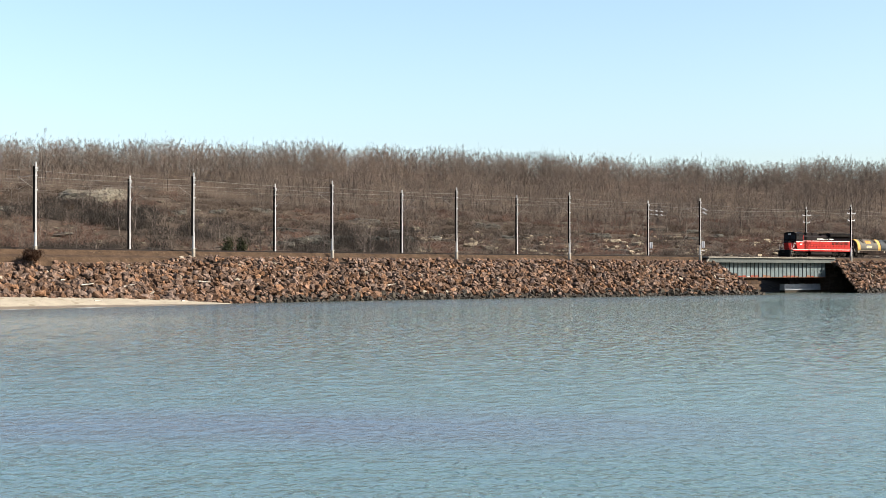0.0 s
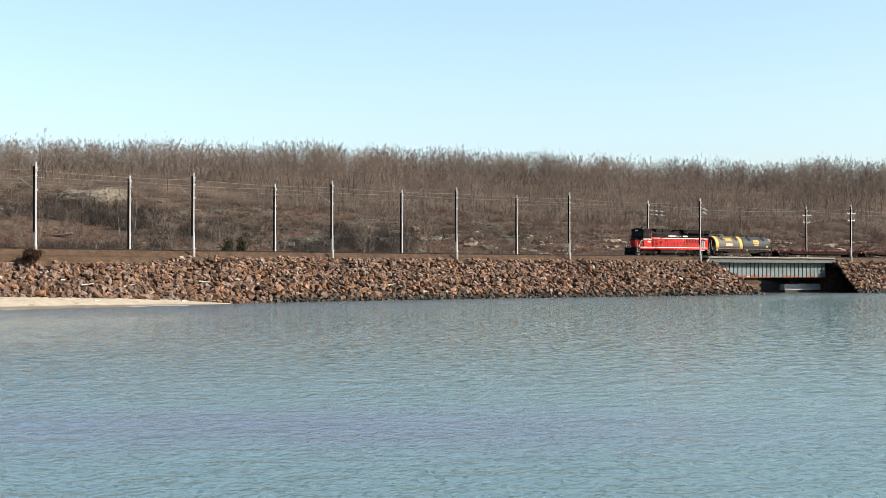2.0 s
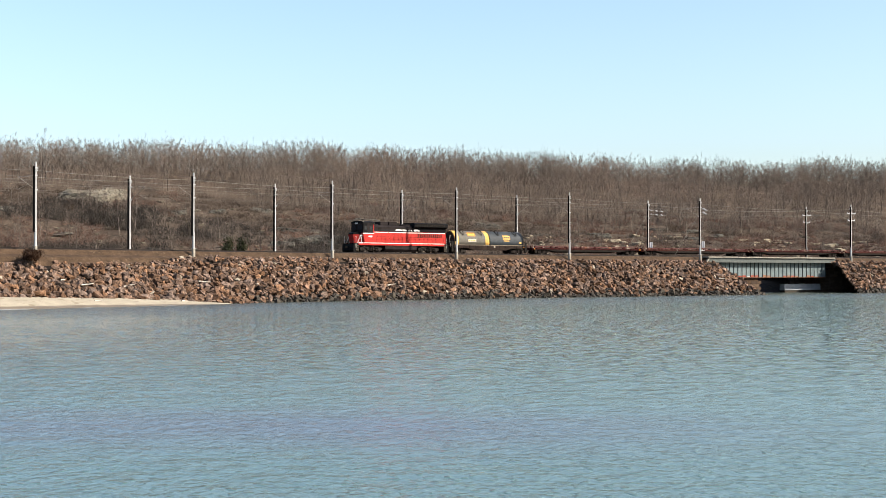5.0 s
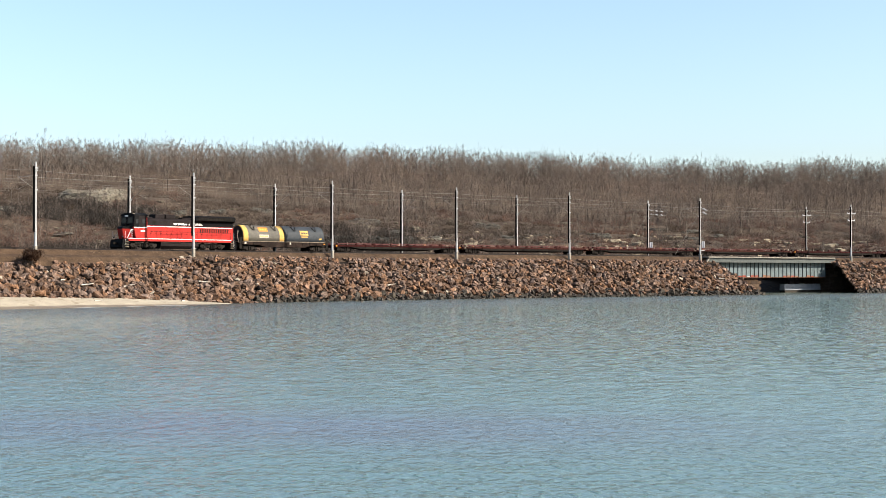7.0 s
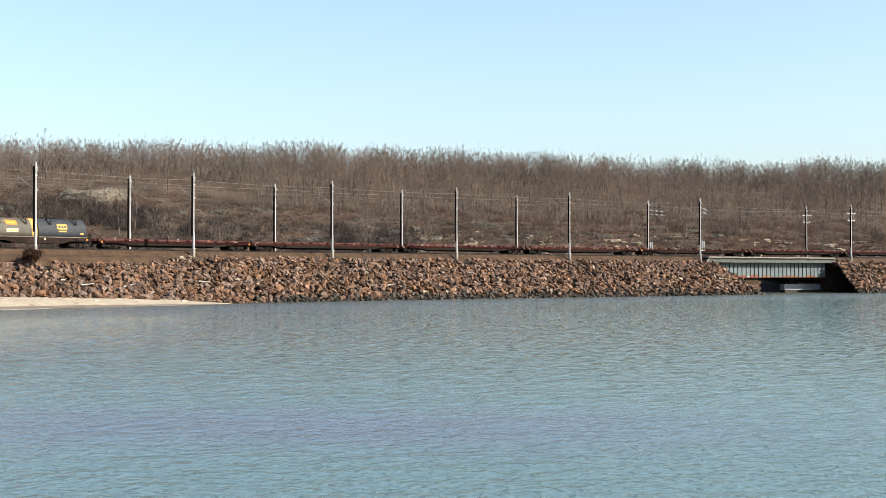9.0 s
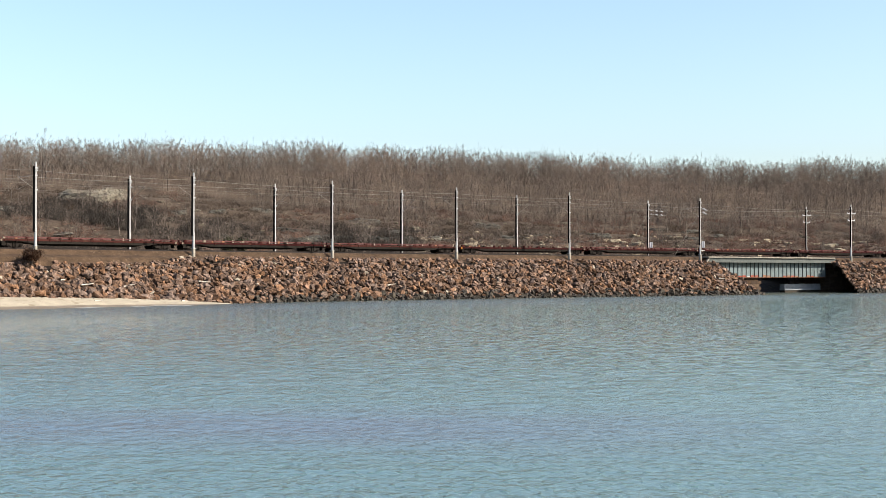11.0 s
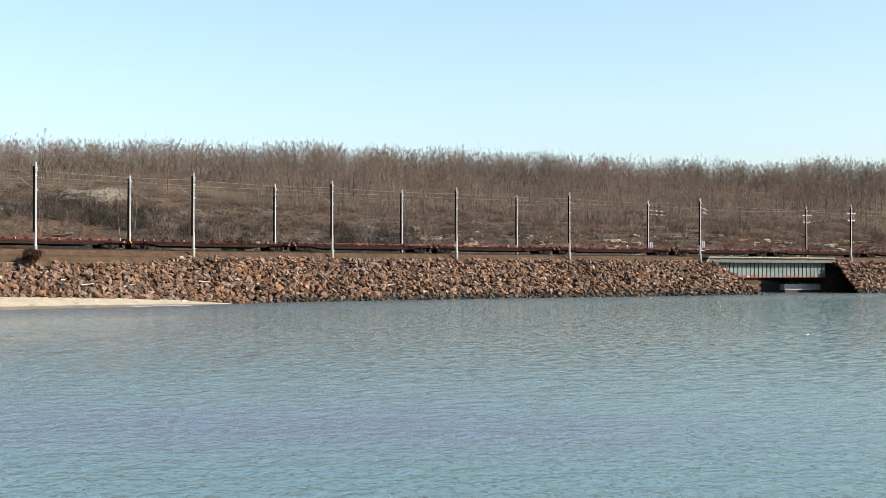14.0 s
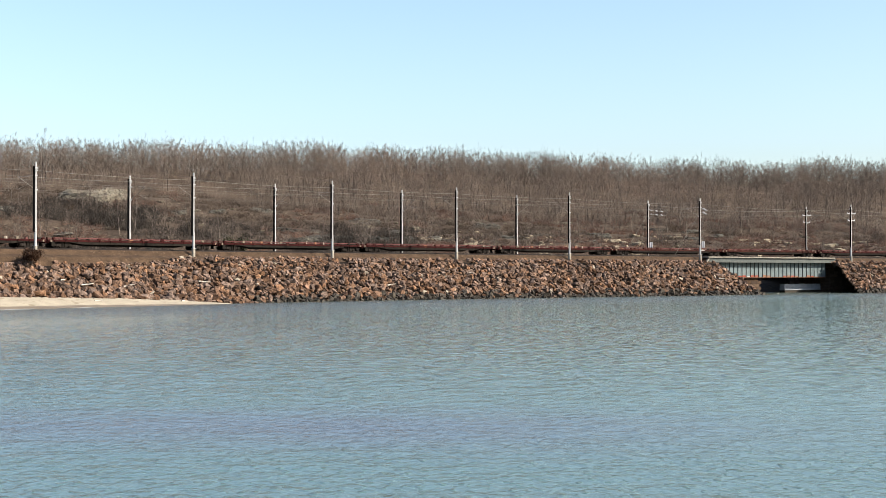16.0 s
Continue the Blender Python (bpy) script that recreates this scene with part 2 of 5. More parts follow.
ABUTMENT_LIT = surf("sunlit_brownstone", (0.024, 0.015, 0.010), (0.066, 0.043, 0.028), 0.9, 0.95, bump=0.05, fine=6, vary=0.35)
SPRAY_RED = surf("faded_red_paint_tag", (0.13, 0.02, 0.012), (0.20, 0.045, 0.025), 0.4, 0.7)
SPRAY_PALE = surf("faded_pale_paint_tag", (0.20, 0.19, 0.18), (0.29, 0.27, 0.25), 0.4, 0.7)
RED = surf("loco_red_paint", (0.200, 0.0145, 0.0118), (0.278, 0.0230, 0.0180), 2.5, 0.5, spec=0.05, fine=9, third=(0.254, 0.0209, 0.0182), third_size=1.1, third_cover=0.66)
HOOD_BLACK = surf("weathered_black_hood", (0.0060, 0.0045, 0.0043), (0.0150, 0.0115, 0.011), 1.8, 0.6, fine=6, spec=0.05)
BLACK = surf("loco_black_paint", (0.00268, 0.00268, 0.00302), (0.00671, 0.00657, 0.00657), 1.5, 0.6, fine=6, spec=0.03)
WHITE = surf("loco_white_stripe", (0.46, 0.44, 0.41), (0.58, 0.56, 0.53), 1.5, 0.45)
GRIME = surf("oily_running_gear", (0.0047, 0.00402, 0.00335), (0.0161, 0.0134, 0.0108), 0.5, 0.8, fine=6, spec=0.05)
TRUCK = surf("dusty_truck_frame", (0.007, 0.0058, 0.005), (0.024, 0.020, 0.017), 0.6, 0.85, fine=6, spec=0.05)
GLASS = surf("dark_cab_glass", (0.012, 0.014, 0.016), (0.02, 0.022, 0.025), 1.0, 0.06)
COVER_GREY = surf("grey_coil_cover", (0.0450, 0.0410, 0.0330), (0.0770, 0.0700, 0.0565), 1.8, 0.6, spec=0.12, fine=7, third=(0.111, 0.0904, 0.0701), third_size=1.0,
                  third_cover=0.63)
COVER_DARK = surf("dark_grey_coil_cover", (0.0148, 0.0181, 0.0208), (0.0295, 0.0335, 0.0369), 1.8, 0.6, spec=0.12, fine=7)
COVER_END = surf("black_cover_end", (0.00805, 0.00805, 0.00805), (0.0235, 0.0221, 0.0201), 0.9, 0.7)
YELLOW = surf("yellow_band_paint", (0.27, 0.155, 0.035), (0.40, 0.255, 0.075), 0.5, 0.7, third=(0.22, 0.15, 0.07), third_size=0.3, third_cover=0.60, stretch=(1.5, 1, 0.6))
MAROON = surf("faded_maroon_paint", (0.00981, 0.00196, 0.00196), (0.0275, 0.00541, 0.00491), 1.6, 0.8, spec=0.05, fine=7, third=(0.0442, 0.0196, 0.0138), third_size=0.8,
              third_cover=0.63)
BROWN_CAR = surf("rusty_brown_car_paint", (0.014, 0.0045, 0.0036), (0.042, 0.0135, 0.0105), 1.6, 0.85, spec=0.05, fine=7, third=(0.0393, 0.0216, 0.0148), third_size=0.8,
                 third_cover=0.64)
COIL_SILL = surf("sooty_rusted_sill", (0.006, 0.0045, 0.004), (0.024, 0.016, 0.0125), 0.9, 0.85, spec=0.05, fine=7)
MAROON_SUNLIT = surf("sunlit_maroon_rail", (0.030, 0.0115, 0.011), (0.105, 0.045, 0.041), 0.9, 0.8, spec=0.05, fine=8)
PALE_PATCH = surf("pale_worn_paint", (0.225, 0.195, 0.15), (0.345, 0.307, 0.255), 0.4, 0.7)
DULL_PATCH = surf("dull_tan_block", (0.085, 0.068, 0.05), (0.17, 0.14, 0.105), 0.4, 0.8)
ORANGE = surf("orange_reflector", (0.272, 0.104, 0.012), (0.368, 0.16, 0.024), 0.5, 0.5)
DRIFT = surf("bleached_driftwood", (0.24, 0.215, 0.18), (0.38, 0.35, 0.30), 0.5, 0.9, stretch=(6, 1, 1))
FOAM = surf("white_wash_foam", (0.17, 0.17, 0.165), (0.27, 0.27, 0.26), 0.4, 0.9, fine=10)
LAMP_LENS = surf("lamp_lens", (0.65, 0.65, 0.62), (0.8, 0.8, 0.76), 0.3, 0.15)
FLOAT_WHITE = surf("pale_painted_concrete", (0.19, 0.20, 0.215), (0.29, 0.30, 0.32), 0.9, 0.8, fine=8)


# ---------------------------------------------------------------- mesh helpers
def link_mesh(name, bm, material, parent=None, label=""):
    me = bpy.data.meshes.new(name)
    bm.normal_update()
    bm.to_mesh(me)
    bm.free()
    for m in material if isinstance(material, (list, tuple)) else [material]:
        me.materials.append(m)
    ob = new(name, me)
    if parent:
        ob.parent = parent
    if label:
        ob["label"] = label
    return ob


def part(name, bm, material, parent, label=""):
    return link_mesh(name, bm, material, parent, label)


def from_arrays(name, verts, faces, material, parent=None, mat_index=None, smooth=False):
    """A mesh from numpy arrays; faces is (n, 3) or (n, 4)."""
    me = bpy.data.meshes.new(name)
    verts = np.asarray(verts, np.float32)
    faces = np.asarray(faces, np.int32)
    n, k = faces.shape
    me.vertices.add(len(verts))
    me.vertices.foreach_set("co", verts.ravel())
    me.loops.add(n * k)
    me.loops.foreach_set("vertex_index", faces.ravel())
    me.polygons.add(n)
    me.polygons.foreach_set("loop_start", np.arange(0, n * k, k, dtype=np.int32))
    for m in material if isinstance(material, (list, tuple)) else [material]:
        me.materials.append(m)
    if mat_index is not None:
        me.polygons.foreach_set("material_index", np.asarray(mat_index, np.int32))
    me.polygons.foreach_set("use_smooth", np.full(n, bool(smooth)))
    me.update(calc_edges=True)
    ob = new(name, me)
    if parent:
        ob.parent = parent
    return ob


def box(bm, x0, x1, y0, y1, z0, z1, bevel=0.0):
    vs = [bm.verts.new((x, y, z)) for x in (x0, x1) for y in (y0, y1) for z in (z0, z1)]
    idx = ((0, 1, 3, 2), (4, 6, 7, 5), (0, 4, 5, 1), (2, 3, 7, 6), (0, 2, 6, 4), (1, 5, 7, 3))
    fs = [bm.faces.new([vs[i] for i in f]) for f in idx]
    if bevel:
        es = list({e for f in fs for e in f.edges})
        bmesh.ops.bevel(bm, geom=es, offset=bevel, segments=1, affect="EDGES")
    return bm


def boxed(*args, **kw):
    return box(bmesh.new(), *args, **kw)


def tube(bm, a, b, r0, r1=None, n=8, caps=True):
    """A tapered round bar from a to b."""
    r1 = r0 if r1 is None else r1
    a, b = Vector(a), Vector(b)
    q = (b - a).to_track_quat("Z", "Y")
    rings = []
    for c, r in ((a, r0), (b, r1)):
        rings.append([bm.verts.new(c + q @ Vector((r * math.cos(2 * math.pi * i / n), r * math.sin(2 * math.pi * i / n), 0))) for i in range(n)])
    for i in range(n):
        f = bm.faces.new((rings[0][i], rings[0][(i + 1) % n], rings[1][(i + 1) % n], rings[1][i]))
        f.smooth = n > 5
    if caps:
        for f in (bm.faces.new(rings[0][::-1]), bm.faces.new(rings[1])):
            for e in f.edges:
                e.smooth = False
    return bm


def prism(bm, outline, y0, y1):
    """An outline in x, z pushed from y0 to y1."""
    a = [bm.verts.new((x, y0, z)) for x, z in outline]
    b = [bm.verts.new((x, y1, z)) for x, z in outline]
    n = len(outline)
    bm.faces.new(a)
    bm.faces.new(b[::-1])
    for i in range(n):
        bm.faces.new((a[i], b[i], b[(i + 1) % n], a[(i + 1) % n]))
    bmesh.ops.recalc_face_normals(bm, faces=bm.faces[:])
    return bm


def loft_x(bm, outline, x0, x1, smooth=False):
    """An outline in y, z pushed along x from x0 to x1."""
    a = [bm.verts.new((x0, y, z)) for y, z in outline]
    b = [bm.verts.new((x1, y, z)) for y, z in outline]
    n = len(outline)
    for f in (bm.faces.new(a), bm.faces.new(b[::-1])):
        for e in f.edges:
            e.smooth = False
    for i in range(n):
        f = bm.faces.new((a[i], b[i], b[(i + 1) % n], a[(i + 1) % n]))
        f.smooth = smooth
    bmesh.ops.recalc_face_normals(bm, faces=bm.faces[:])
    return bm


def thing(name, label, category, group="", kind="", m=None):
    e = new(name)
    e.empty_display_size = 0.3
    if m is not None:
        e.matrix_basis = m
    return tagged(e, label, category, group, kind)


# ---------------------------------------------------------------- the line of the railway
# Plan of the far track's centre: s runs along it to the east, o is the offset away from the bay.
RAIL_Z = 6.5
TRACK_GAP = 4.0
S0, S1, DS = -220.0, 900.0, 0.25
SS = np.arange(S0, S1, DS)
_turn = 0.60325 + 0.00337 * 18.734 * np.logaddexp(0, (150.165 - SS) / 18.734)
_hold = float(np.interp(45.0, SS, _turn))
TH = np.where(SS < 45.0, _hold, _turn)
PX = np.concatenate([[0], np.cumsum(np.cos(TH[:-1]) * DS)])
PY = np.concatenate([[0], np.cumsum(np.sin(TH[:-1]) * DS)])
PX += -6.519 - np.interp(130.0, SS, PX)
PY += 210.797 - np.interp(130.0, SS, PY)


def along(s, o=0.0):
    """The place (x, y) at s along the line, o metres behind it, and the heading."""
    th = np.interp(s, SS, TH)
    return np.interp(s, SS, PX) - np.sin(th) * o, np.interp(s, SS, PY) + np.cos(th) * o, th


def line_pose(s, o=0.0, z=0.0, turn=0.0):
    x, y, th = along(s, o)
    return pose(float(x), float(y), z, 0, 0, math.degrees(float(th)) + turn)


_grid_s = np.arange(-200, 880, 4.0)
_gx, _gy, _gth = along(_grid_s)


def line_coords(x, y):
    """s and o of places in the plan."""
    x, y = np.atleast_1d(x), np.atleast_1d(y)
    so, oo = np.empty(len(x)), np.empty(len(x))
    for i in range(0, len(x), 4000):
        dx = x[i:i + 4000, None] - _gx[None]
        dy = y[i:i + 4000, None] - _gy[None]
        j = np.argmin(dx * dx + dy * dy, axis=1)
        r = np.arange(len(j))
        c, s_ = np.cos(_gth[j]), np.sin(_gth[j])
        so[i:i + 4000] = _grid_s[j] + dx[r, j] * c + dy[r, j] * s_
        oo[i:i + 4000] = -dx[r, j] * s_ + dy[r, j] * c
    return so, oo


def wobble(x, y, scale, seed=0.0):
    """Smooth noise in -1..1 for arrays of places."""
    out = np.zeros(len(x))
    rng = np.random.RandomState(int(seed * 10) + 5)
    for k in range(7):
        a = rng.uniform(0, 2 * np.pi)
        f = rng.uniform(0.6, 1.8) * 2 * np.pi / scale
        out += np.sin((np.cos(a) * x + np.sin(a) * y) * f + rng.uniform(0, 6.28))
    return out / 3.2


# ---------------------------------------------------------------- ground, hill, water
RIDGE_X = [-500, -140, -100, -60, -20, 20, 60, 105, 140, 200, 600]
RIDGE_H = [30.0, 29.6, 30.6, 31.8, 33.1, 33.2, 32.2, 32.0, 34.3, 36.4, 36.4]
BENCH_H = [19.0, 20.5, 20.0, 18.5, 16.5, 15.5, 14.5, 14.0, 13.5, 13.0, 13.0]


def depth_behind(x, y):
    """How far a place lies behind the foot of the hill."""
    return y - np.interp(x, [-400, -90, 0, 115, 700], [150, 212, 256, 298, 640])


def ground_z(x, y):
    x, y = np.atleast_1d(np.asarray(x, float)), np.atleast_1d(np.asarray(y, float))
    s, o = line_coords(x, y)
    q = depth_behind(x, y)
    top = np.interp(x, RIDGE_X, RIDGE_H)
    bench = np.interp(x, RIDGE_X, BENCH_H)
    r1 = np.clip((q + 4) / 88, 0, 1)
    r1 = r1 ** 0.9
    r2 = np.clip((q - 78) / 95, 0, 1)
    r2 = r2 * r2 * (3 - 2 * r2)
    z = 2.2 + (bench - 2.2) * r1 + (top - bench) * r2
    z += wobble(x, y, 38, 1) * 0.9 * r1 + wobble(x, y, 14, 2) * 0.35 * r1
    bay = np.clip((o + 4) / 12, 0, 1)
    z = -2.5 + (z + 2.5) * bay
    shore = np.clip((14 - np.hypot(x, y)) / 10, 0, 1)
    z = np.where(o < -5, np.maximum(z, -2.5 + 4.6 * shore), z)
    return z


def axis(fine0, fine1, step, far0, far1):
    left = fine0 - np.geomspace(step, fine0 - far0, 26)[::-1]
    right = fine1 + np.geomspace(step, far1 - fine1, 26)
    return np.concatenate([left, np.arange(fine0, fine1 + 0.1, step), right])


def build_ground():
    gx, gy = axis(-170, 300, 3.5, -2500, 2500), axis(160, 520, 3.5, -800, 3500)
    X, Y = np.meshgrid(gx, gy)
    Z = ground_z(X.ravel(), Y.ravel())
    n, m = len(gx), len(gy)
    i = (np.arange(m - 1)[:, None] * n + np.arange(n - 1)[None]).ravel()
    ob = from_arrays("ground", np.c_[X.ravel(), Y.ravel(), Z], np.c_[i, i + 1, i + n + 1, i + n], GROUND, smooth=True)
    tagged(ob, "brown leaf-littered wooded hillside ground behind the railway", "ground", kind="structure")


def build_water():
    """The bay: a rippled sheet, finer towards the beach."""
    d = np.geomspace(6, 330, 330)
    a = np.linspace(-0.62, 0.62, 220)
    D, A = np.meshgrid(d, a, indexing="ij")
    X, Y = (D * A).ravel(), D.ravel()
    Z = np.zeros(len(X))
    rng = np.random.RandomState(4)
    fade = np.clip(1.25 - Y / 160, 0.1, 1)
    for k in range(44):
        wl = 0.5 * (2.2 / 0.5) ** rng.uniform(0, 1)
        ang = radians(80 + rng.normal(0, 40))
        amp = 0.0009 * wl
        cell = Y * 0.0068
        Z += amp * np.clip(wl / (2.5 * cell) - 0.4, 0, 1) * np.sin((np.cos(ang) * X + np.sin(ang) * Y) * 2 * np.pi / wl + rng.uniform(0, 6.28))
    Z *= fade
    n, m = len(a), len(d)
    i = (np.arange(m - 1)[:, None] * n + np.arange(n - 1)[None]).ravel()
    faces = np.c_[i, i + 1, i + n + 1, i + n]
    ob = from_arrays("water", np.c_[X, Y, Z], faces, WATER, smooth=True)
    tagged(ob, "rippled blue-green bay water under a clear sky", "water", kind="structure")
    # the bay goes on to the sides, a little lower
    far = [(-2400, -300), (2400, -300), (2400, 3000), (-2400, 3000)]
    bm = bmesh.new()
    bm.faces.new([bm.verts.new((x, y, -0.12)) for x, y in far])
    side = link_mesh("water_beyond", bm, WATER)
    tagged(side, "calm blue-green water beyond the rippled bay", "water", kind="structure")
    return ob


build_ground()
water = build_water()


def sweep(name, profile, s0, s1, step, material, label, category, smooth=False, bands=None):
    """A band along the line: profile is a list of functions of s giving (o, z)."""
    ss = np.arange(s0, s1 + step / 2, step)
    k = len(profile)
    V = []
    for f in profile:
        o, z = f(ss)
        x, y, _ = along(ss, o)
        V.append(np.c_[x, y, np.broadcast_to(z, ss.shape)])
    V = np.stack(V, 1).reshape(-1, 3)
    n = len(ss)
    i = (np.arange(n - 1)[:, None] * k + np.arange(k - 1)[None]).ravel()
    ob = from_arrays(name, V, np.c_[i, i + k, i + k + 1, i + 1], material, smooth=smooth, mat_index=None if bands is None else np.tile(bands, n - 1))
    return tagged(ob, label, category, kind="structure")


BRIDGE_S0, BRIDGE_S1 = 190.4, 220.4


def crest_z(s):
    return np.interp(s, [40, 80, 87, 400], [4.65, 4.75, 5.45, 5.5])


def toe_o(s):
    return np.interp(s, [-200, 40, 80, 190, 215, 235, 400], [-20.5, -20.5, -20.5, -19.5, -17, -15.5, -15.5])


def build_embankment():
    k = lambda o, z: (lambda s: (np.full_like(s, o), np.full_like(s, z)))
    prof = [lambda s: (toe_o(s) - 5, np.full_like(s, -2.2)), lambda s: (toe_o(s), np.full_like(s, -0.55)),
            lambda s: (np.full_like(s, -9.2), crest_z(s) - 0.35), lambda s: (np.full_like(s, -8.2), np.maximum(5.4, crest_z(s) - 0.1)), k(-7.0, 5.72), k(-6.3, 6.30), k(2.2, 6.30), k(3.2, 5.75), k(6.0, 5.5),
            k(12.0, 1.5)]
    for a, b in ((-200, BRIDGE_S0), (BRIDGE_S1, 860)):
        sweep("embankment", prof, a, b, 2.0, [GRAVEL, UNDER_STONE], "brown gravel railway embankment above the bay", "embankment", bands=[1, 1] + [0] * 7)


build_embankment()


def build_rails():
    for o in (0.0, -TRACK_GAP):
        for g in (-0.7525, 0.7525):
            c = o + g
            prof = [(c - 0.07, 6.29), (c - 0.07, 6.34), (c - 0.012, 6.37), (c - 0.012, 6.45), (c - 0.036, 6.46), (c - 0.036, 6.5), (c + 0.036, 6.5),
                    (c + 0.036, 6.46), (c + 0.012, 6.45), (c + 0.012, 6.37), (c + 0.07, 6.34), (c + 0.07, 6.29)]
            fs = [(lambda s, q=q: (np.full_like(s, q[0]), np.full_like(s, q[1]))) for q in prof]
            sweep("rail", fs, -200, 860, 3.0, STEEL_RAIL, "rusty steel running rail on the ballast", "rail")


build_rails()


def build_sleepers():
    """Wooden sleepers under both tracks along the seen stretch."""
    for o in (0.0, -TRACK_GAP):
        ss = np.arange(30, 300, 0.6)
        unit = np.array([(x, y, z) for x in (-0.12, 0.12) for y in (-1.3, 1.3) for z in (-0.2, 0.0)])
        quads = np.array(((0, 1, 3, 2), (4, 6, 7, 5), (0, 4, 5, 1), (2, 3, 7, 6), (0, 2, 6, 4), (1, 5, 7, 3)))
        x, y, th = along(ss, o)
        c, s_ = np.cos(th)[:, None], np.sin(th)[:, None]
        V = np.stack([x[:, None] + unit[:, 0] * c - unit[:, 1] * s_, y[:, None] + unit[:, 0] * s_ + unit[:, 1] * c,
                      np.broadcast_to(unit[:, 2] + 6.31, (len(ss), 8))], -1).reshape(-1, 3)
        F = (quads[None] + (np.arange(len(ss)) * 8)[:, None, None]).reshape(-1, 4)
        tagged(from_arrays("sleepers", V, F, SLEEPER), "dark creosoted wooden sleepers under the rails", "sleepers", kind="stuff")


build_sleepers()


# ---------------------------------------------------------------- catenary
FRONT_S = [41.8, 65.4, 88.7, 112.0, 135.1, 158.0, 187.3, 226.3, 265.0]
BACK_S = [40.0, 63.2, 86.4, 110.0, 133.0, 156.0, 185.3, 226.3, 265.0]
FRONT_O, BACK_O = -7.3, 3.3
POLE_TOP = 9.7


def wire(bm, pts, r):
    for a, b in zip(pts[:-1], pts[1:]):
        tube(bm, a, b, r, n=4, caps=False)


def rel(s, o, z):
    x, y, _ = along(s, o)
    return Vector((float(x), float(y), RAIL_Z + z))


def build_pole(s, o, row, style):
    """A catenary mast; style: plain, anchor (overlap, with weights) or cross (two crossarms)."""
    side = 1 if row == "front" else -1          # the way from the mast to its track, in o
    base_z = -1.25 if row == "front" else -0.9
    m = line_pose(s, o, RAIL_Z)
    text = {"plain": "slim galvanised steel catenary mast", "anchor": "galvanised catenary mast with tension weights",
            "cross": "galvanised catenary mast with two crossarms"}[style]
    p = thing("catenary_pole", text + (" on a concrete footing" if row == "front" else " behind the railway"), "mast", "catenary masts along the line", m=m)
    bm = bmesh.new()
    tube(bm, (0, 0, base_z - 0.6), (0, 0, 0.15 if row == "front" else -0.5), 0.24, 0.22, 12)
    part("footing", bm, CONCRETE, p, "pale round concrete footing")
    bm = bmesh.new()
    z1 = POLE_TOP
    tube(bm, (0, 0, -0.5), (0, 0, 2.2), 0.15, 0.14, 14)
    tube(bm, (0, 0, 2.2), (0, 0, z1), 0.115, 0.10, 14)
    part("shaft", bm, GALV, p)
    th = float(along(s, o)[2])
    cx, cy = -0.14 * math.cos(th) - 0.15 * math.sin(th), 0.14 * math.sin(th) - 0.15 * math.cos(th)
    part("conduit", tube(bmesh.new(), (cx, cy, 1.75 if row == "front" else -0.3), (cx, cy, z1 - 0.45), 0.135, n=10), BLACK, p, "black bar for the mast's shaded side")
    part("base_plate", boxed(-0.24, 0.24, -0.24, 0.24, 0.15, 0.19) if row == "front" else boxed(-0.24, 0.24, -0.24, 0.24, -0.5, -0.46), GALV, p)
    bm = bmesh.new()
    tube(bm, (0, 0, z1 - 0.02), (0, 0, z1 + 0.10), 0.125, 0.05, 8)
    part("cap", bm, STEEL_ARM, p)
    # feeder bracket with its insulator
    bm = bmesh.new()
    box(bm, -0.05, 0.05, -0.30, 0.30, z1 - 1.0, z1 - 0.9)
    part("feeder_bracket", bm, GALV, p)
    bm = bmesh.new()
    for k in range(3):
        tube(bm, (0, side * 0.28, z1 - 0.89 + 0.07 * k), (0, side * 0.28, z1 - 0.85 + 0.07 * k), 0.10, 0.06, 8)
    part("insulator", bm, CERAMIC, p)
    reach = 3.3 * side
    bm = bmesh.new()
    tube(bm, (0, 0.1 * side, 6.55), (0, reach * 0.25, 6.95), 0.05, n=6)
    tube(bm, (0, reach * 0.25, 6.95), (0, reach, 8.15), 0.032, n=6)
    part("cantilever", bm, STEEL_ARM, p)
    bm = bmesh.new()
    tube(bm, (0, 0.1 * side, 8.2), (0, reach, 8.2), 0.028, n=6)
    part("top_tie", bm, STEEL_ARM, p)
    bm = bmesh.new()
    tube(bm, (0, reach * 0.45, 7.25), (0, reach * 1.05, 6.75), 0.025, n=6)
    part("steady_arm", bm, STEEL_ARM, p)
    for z in (6.55, 8.2):
        bm = bmesh.new()
        for k in range(4):
            tube(bm, (0, side * (0.14 + 0.09 * k), z + 0.03 * k * (z < 7)), (0, side * (0.19 + 0.09 * k), z + 0.03 * k * (z < 7)), 0.085, 0.05, 8)
        part("insulator", bm, CERAMIC, p)
    for z in (8.2, 6.55, 9.05):
        part("clamp", boxed(-0.17, 0.17, -0.17, 0.17, z - 0.07, z + 0.07), GALV, p)
    if style == "cross":
        for z, w in ((8.05, 2.3), (6.75, 1.9)):
            part("crossarm", boxed(-w * 0.45, w * 0.55, -0.05, 0.05, z - 0.07, z + 0.07), GALV, p, "pale steel crossarm")
            for xx in (-w * 0.42, w * 0.5):
                bm = bmesh.new()
                tube(bm, (xx, 0, z + 0.07), (xx, 0, z + 0.28), 0.07, 0.05, 8)
                part("insulator", bm, CERAMIC, p)
